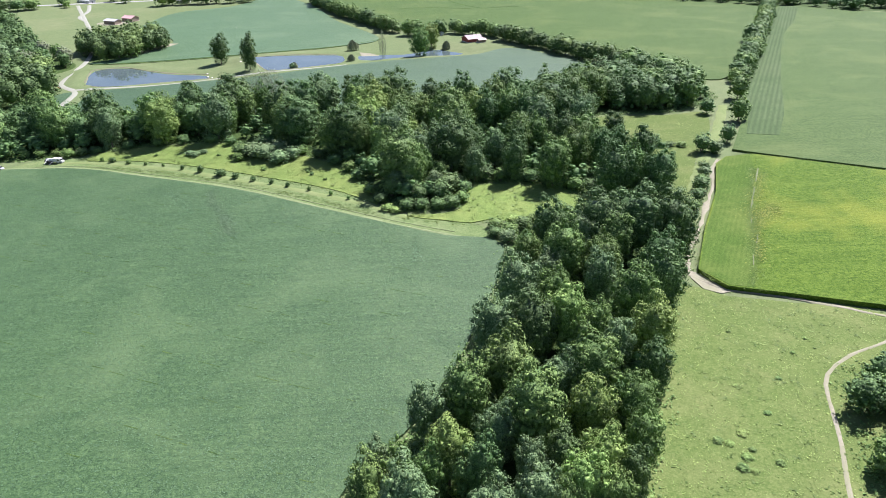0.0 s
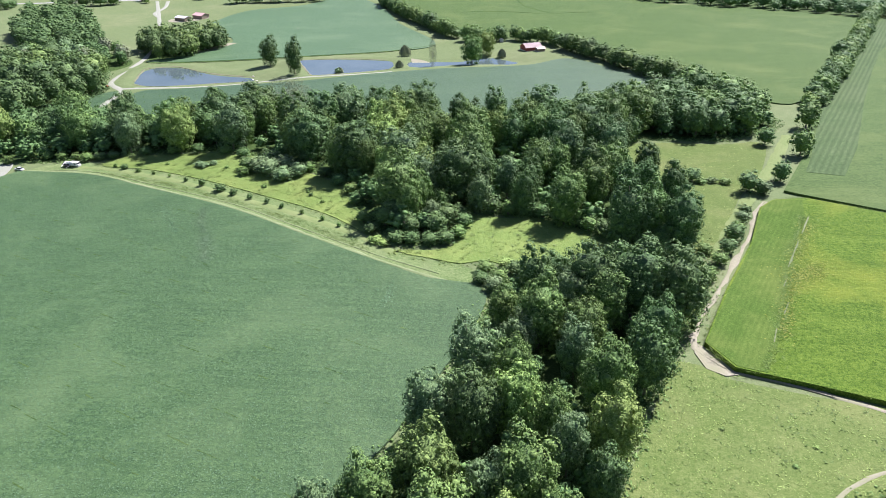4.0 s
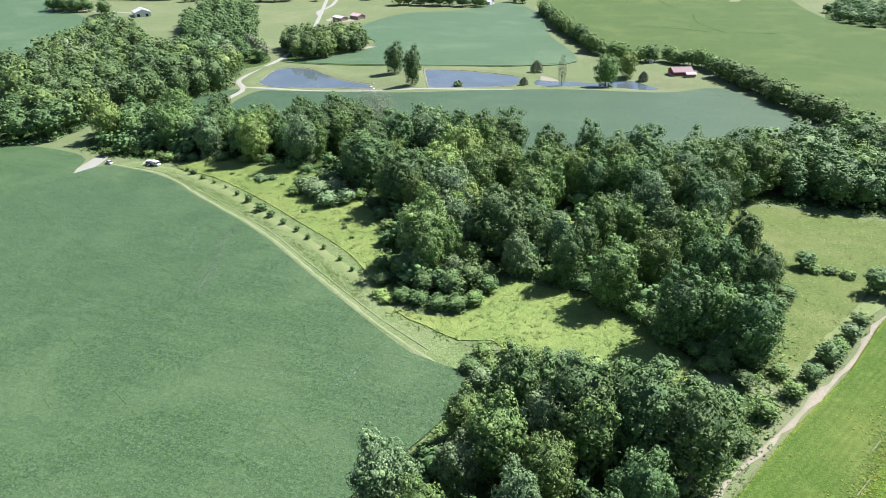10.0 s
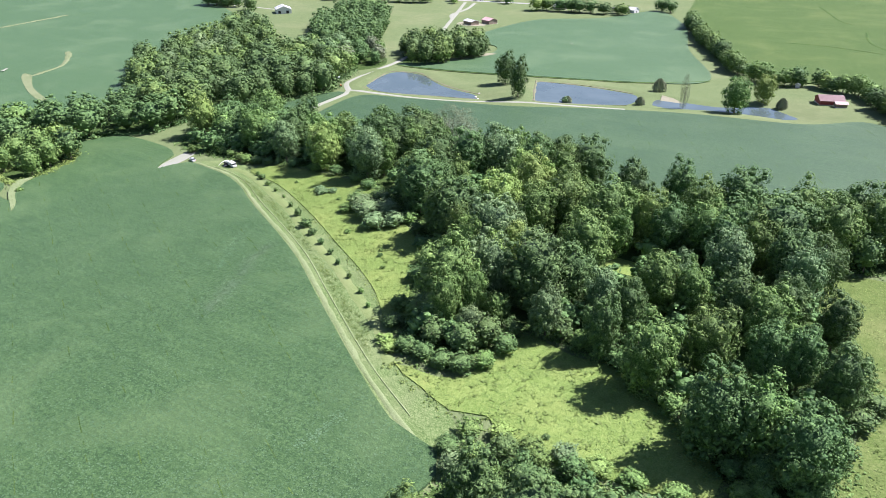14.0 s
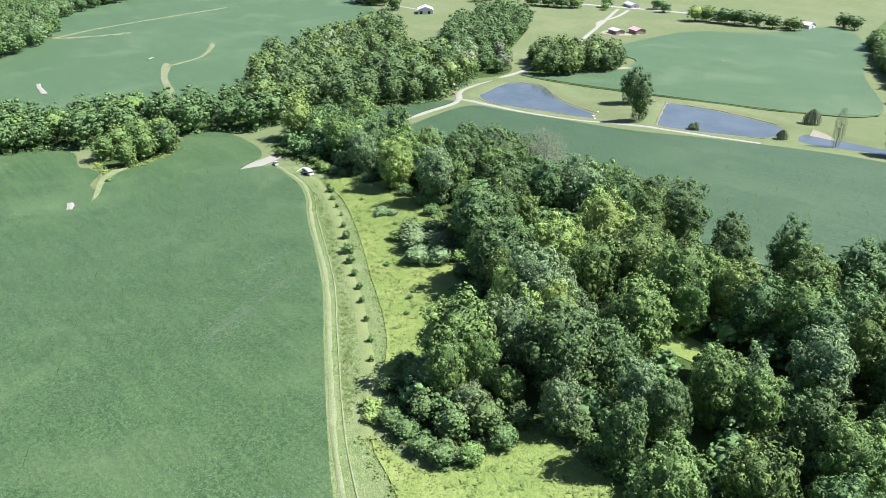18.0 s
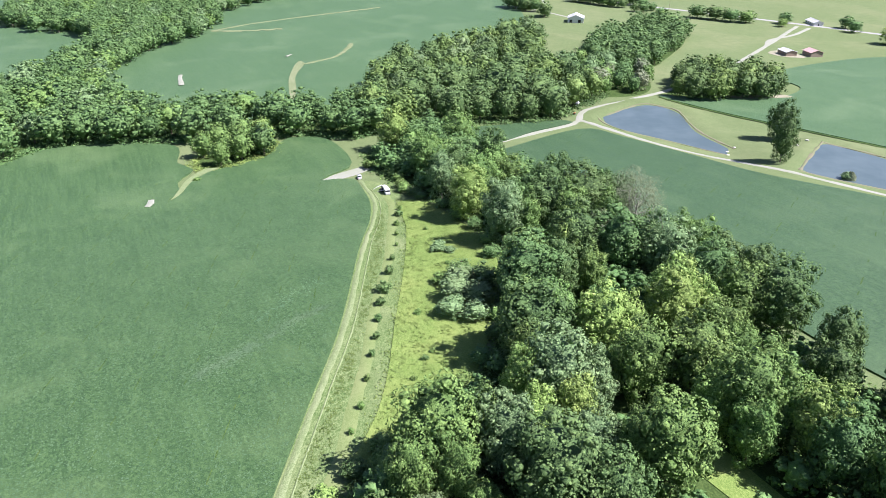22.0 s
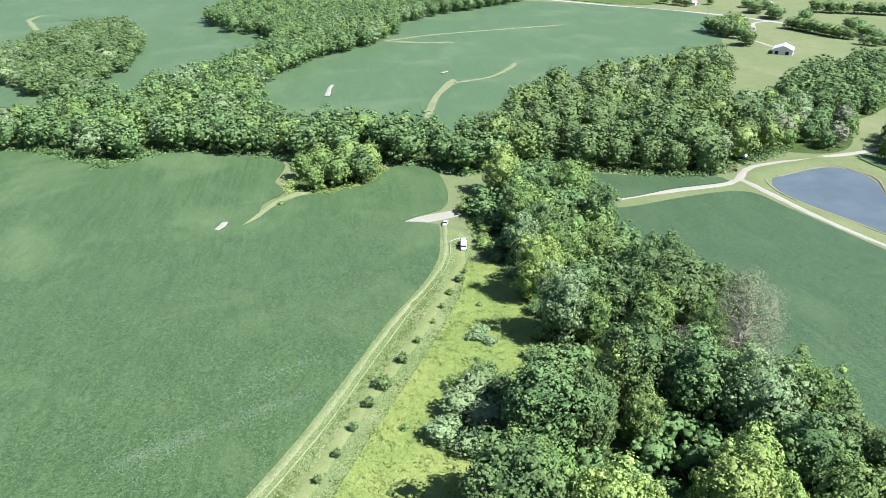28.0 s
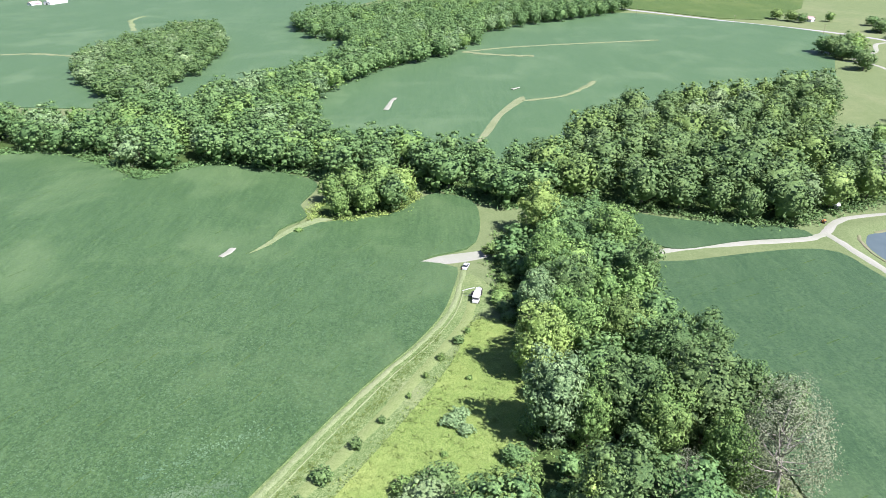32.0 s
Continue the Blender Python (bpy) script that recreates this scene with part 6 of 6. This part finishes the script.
for sx in (-1, 1):
    part("headlight", soft_box(sx * 0.66 - 0.2, 2.2, 0.62, sx * 0.66 + 0.2, 2.3, 0.76, edge=0.03), car, "", None, M["white"])
    part("tail_light", soft_box(sx * 0.68 - 0.16, -2.3, 0.64, sx * 0.68 + 0.16, -2.22, 0.78, edge=0.03), car, "red lamp", None, M["lamp"])
    part("mirror", soft_box(sx * 0.98 - 0.09, 0.7, 0.88, sx * 0.98 + 0.09, 0.84, 1.02, edge=0.03), car, "", None, M["silver"])
    for wy in (-1.38, 1.38):
        wheel(car, sx * 0.82, wy, 0.33, 0.22)

rig = thing("farm_truck", "white farm truck with a box body and folded boom", "truck", -169.5, 310.5, gh(-169.5, 310.5) + 0.06, 78)
part("chassis", box(-0.5, -3.6, 0.55, 0.5, 3.4, 0.8), rig, "", None, M["dark"])
cab = part("cab", soft_box(-1.1, -4.6, 0.7, 1.1, -2.7, 2.5, edge=0.15), rig, "", None, M["white"])
part("windscreen", box(-0.95, -4.66, 1.55, 0.95, -4.58, 2.25), cab, "dark glass", None, M["glass"])
part("side_window", box(-1.14, -4.2, 1.6, -1.08, -3.2, 2.2), cab, "dark glass", None, M["glass"])
part("side_window", box(1.08, -4.2, 1.6, 1.14, -3.2, 2.2), cab, "dark glass", None, M["glass"])
part("bonnet", soft_box(-0.95, -5.5, 0.7, 0.95, -4.6, 1.55, edge=0.15), rig, "", None, M["white"])
part("box_body", soft_box(-1.05, -2.5, 0.9, 1.05, -0.6, 2.5, edge=0.08), rig, "", None, M["white"])
part("bed", soft_box(-1.15, -0.5, 0.85, 1.15, 3.6, 1.25, edge=0.06), rig, "dark machinery bed", None, M["dark"])
part("tank", soft_box(-0.85, -0.3, 1.25, 0.35, 1.3, 2.2, edge=0.2), rig, "pale tank on the bed", None, M["silver"])
part("tool_box", soft_box(-0.9, 1.6, 1.25, 0.9, 2.6, 1.9, edge=0.06), rig, "", None, M["white"])
part("winch", soft_box(-0.4, 2.8, 1.25, 0.5, 3.4, 1.8, edge=0.1), rig, "grey steel winch", None, M["steel"])
part("boom", mesh_of("boom", *tube([(-1.2, 1.0, 2.6), (-3.0, 0.6, 2.2), (-5.2, 0.2, 1.4)], [0.14, 0.12, 0.08], 6), M["white"]), rig, "", None)
part("boom", mesh_of("boom", *tube([(-1.2, -1.5, 1.2), (-2.6, -1.2, 1.0), (-3.8, -1.0, 0.5)], [0.12, 0.12, 0.08], 6), M["steel"]), rig, "", None)
part("equipment", soft_box(-2.1, -1.2, 0.3, -1.3, 1.2, 1.2, edge=0.12), rig, "dark machinery on the side", None, M["dark"])
for sx in (-1, 1):
    for wy in (-4.4, 1.2, 2.4):
        wheel(rig, sx * 1.02, wy, 0.5, 0.32)

digger = thing("compact_tractor", "small orange tractor beside the gravel drive", "tractor", -232, 455, gh(-232, 455), 40)
part("body", soft_box(-0.45, -1.0, 0.5, 0.45, 1.2, 1.1, edge=0.1), digger, "", None, M["orange"])
part("seat", soft_box(-0.3, -0.8, 1.1, 0.3, -0.3, 1.35, edge=0.06), digger, "", None, M["dark"])
part("roll_bar", join_boxes([(-0.5, -0.95, 0.9, -0.42, -0.87, 2.2), (0.42, -0.95, 0.9, 0.5, -0.87, 2.2), (-0.5, -0.95, 2.2, 0.5, -0.87, 2.28)]), digger, "", None, M["steel"])
for sx in (-1, 1):
    wheel(digger, sx * 0.65, -0.6, 0.6, 0.35)
    wheel(digger, sx * 0.55, 0.95, 0.35, 0.22)

# ---- poles along the road ----
for k, (x, y) in enumerate(((-845, 545), (-760, 628), (-690, 690), (-600, 745), (-500, 780))):
    pole = thing("utility_pole", "wooden utility pole beside the road", "pole", x, y, gh(x, y), 45, "poles along the road")
    part("post", mesh_of("post", *tube([(0, 0, -0.5), (0, 0, 5), (0, 0, 10)], [0.17, 0.14, 0.11], 8), M["wood"]), pole)
    part("crossarm", box(-1.2, -0.06, 9.2, 1.2, 0.06, 9.35), pole, "", None, M["wood"])
    for sx in (-1.05, 0, 1.05):
        part("insulator", box(sx - 0.05, -0.05, 9.35, sx + 0.05, 0.05, 9.55), pole, "", None, M["stone"])
# pale stones at the ponds
for x, y in ((-145, 483), (-147, 490), (-131, 522), (-129, 512), (-36, 527), (-141, 479)):
    bm = bmesh.new()
    bmesh.ops.create_icosphere(bm, subdivisions=1, radius=0.9)
    for v in bm.verts:
        v.co = (v.co.x * rw.uniform(0.7, 1.2), v.co.y * rw.uniform(0.7, 1.2), v.co.z * 0.45)
    me = bpy.data.meshes.new("boulder")
    bm.to_mesh(me)
    bm.free()
    me.materials.append(M["stone"])
    o = new("boulder", me)
    o.matrix_world = pose(x, y, gh(x, y) + 0.15, 0, 0, rw.uniform(0, 360))
    tagged(o, "pale rounded boulder on the pond bank", "boulder", "boulders at the ponds")
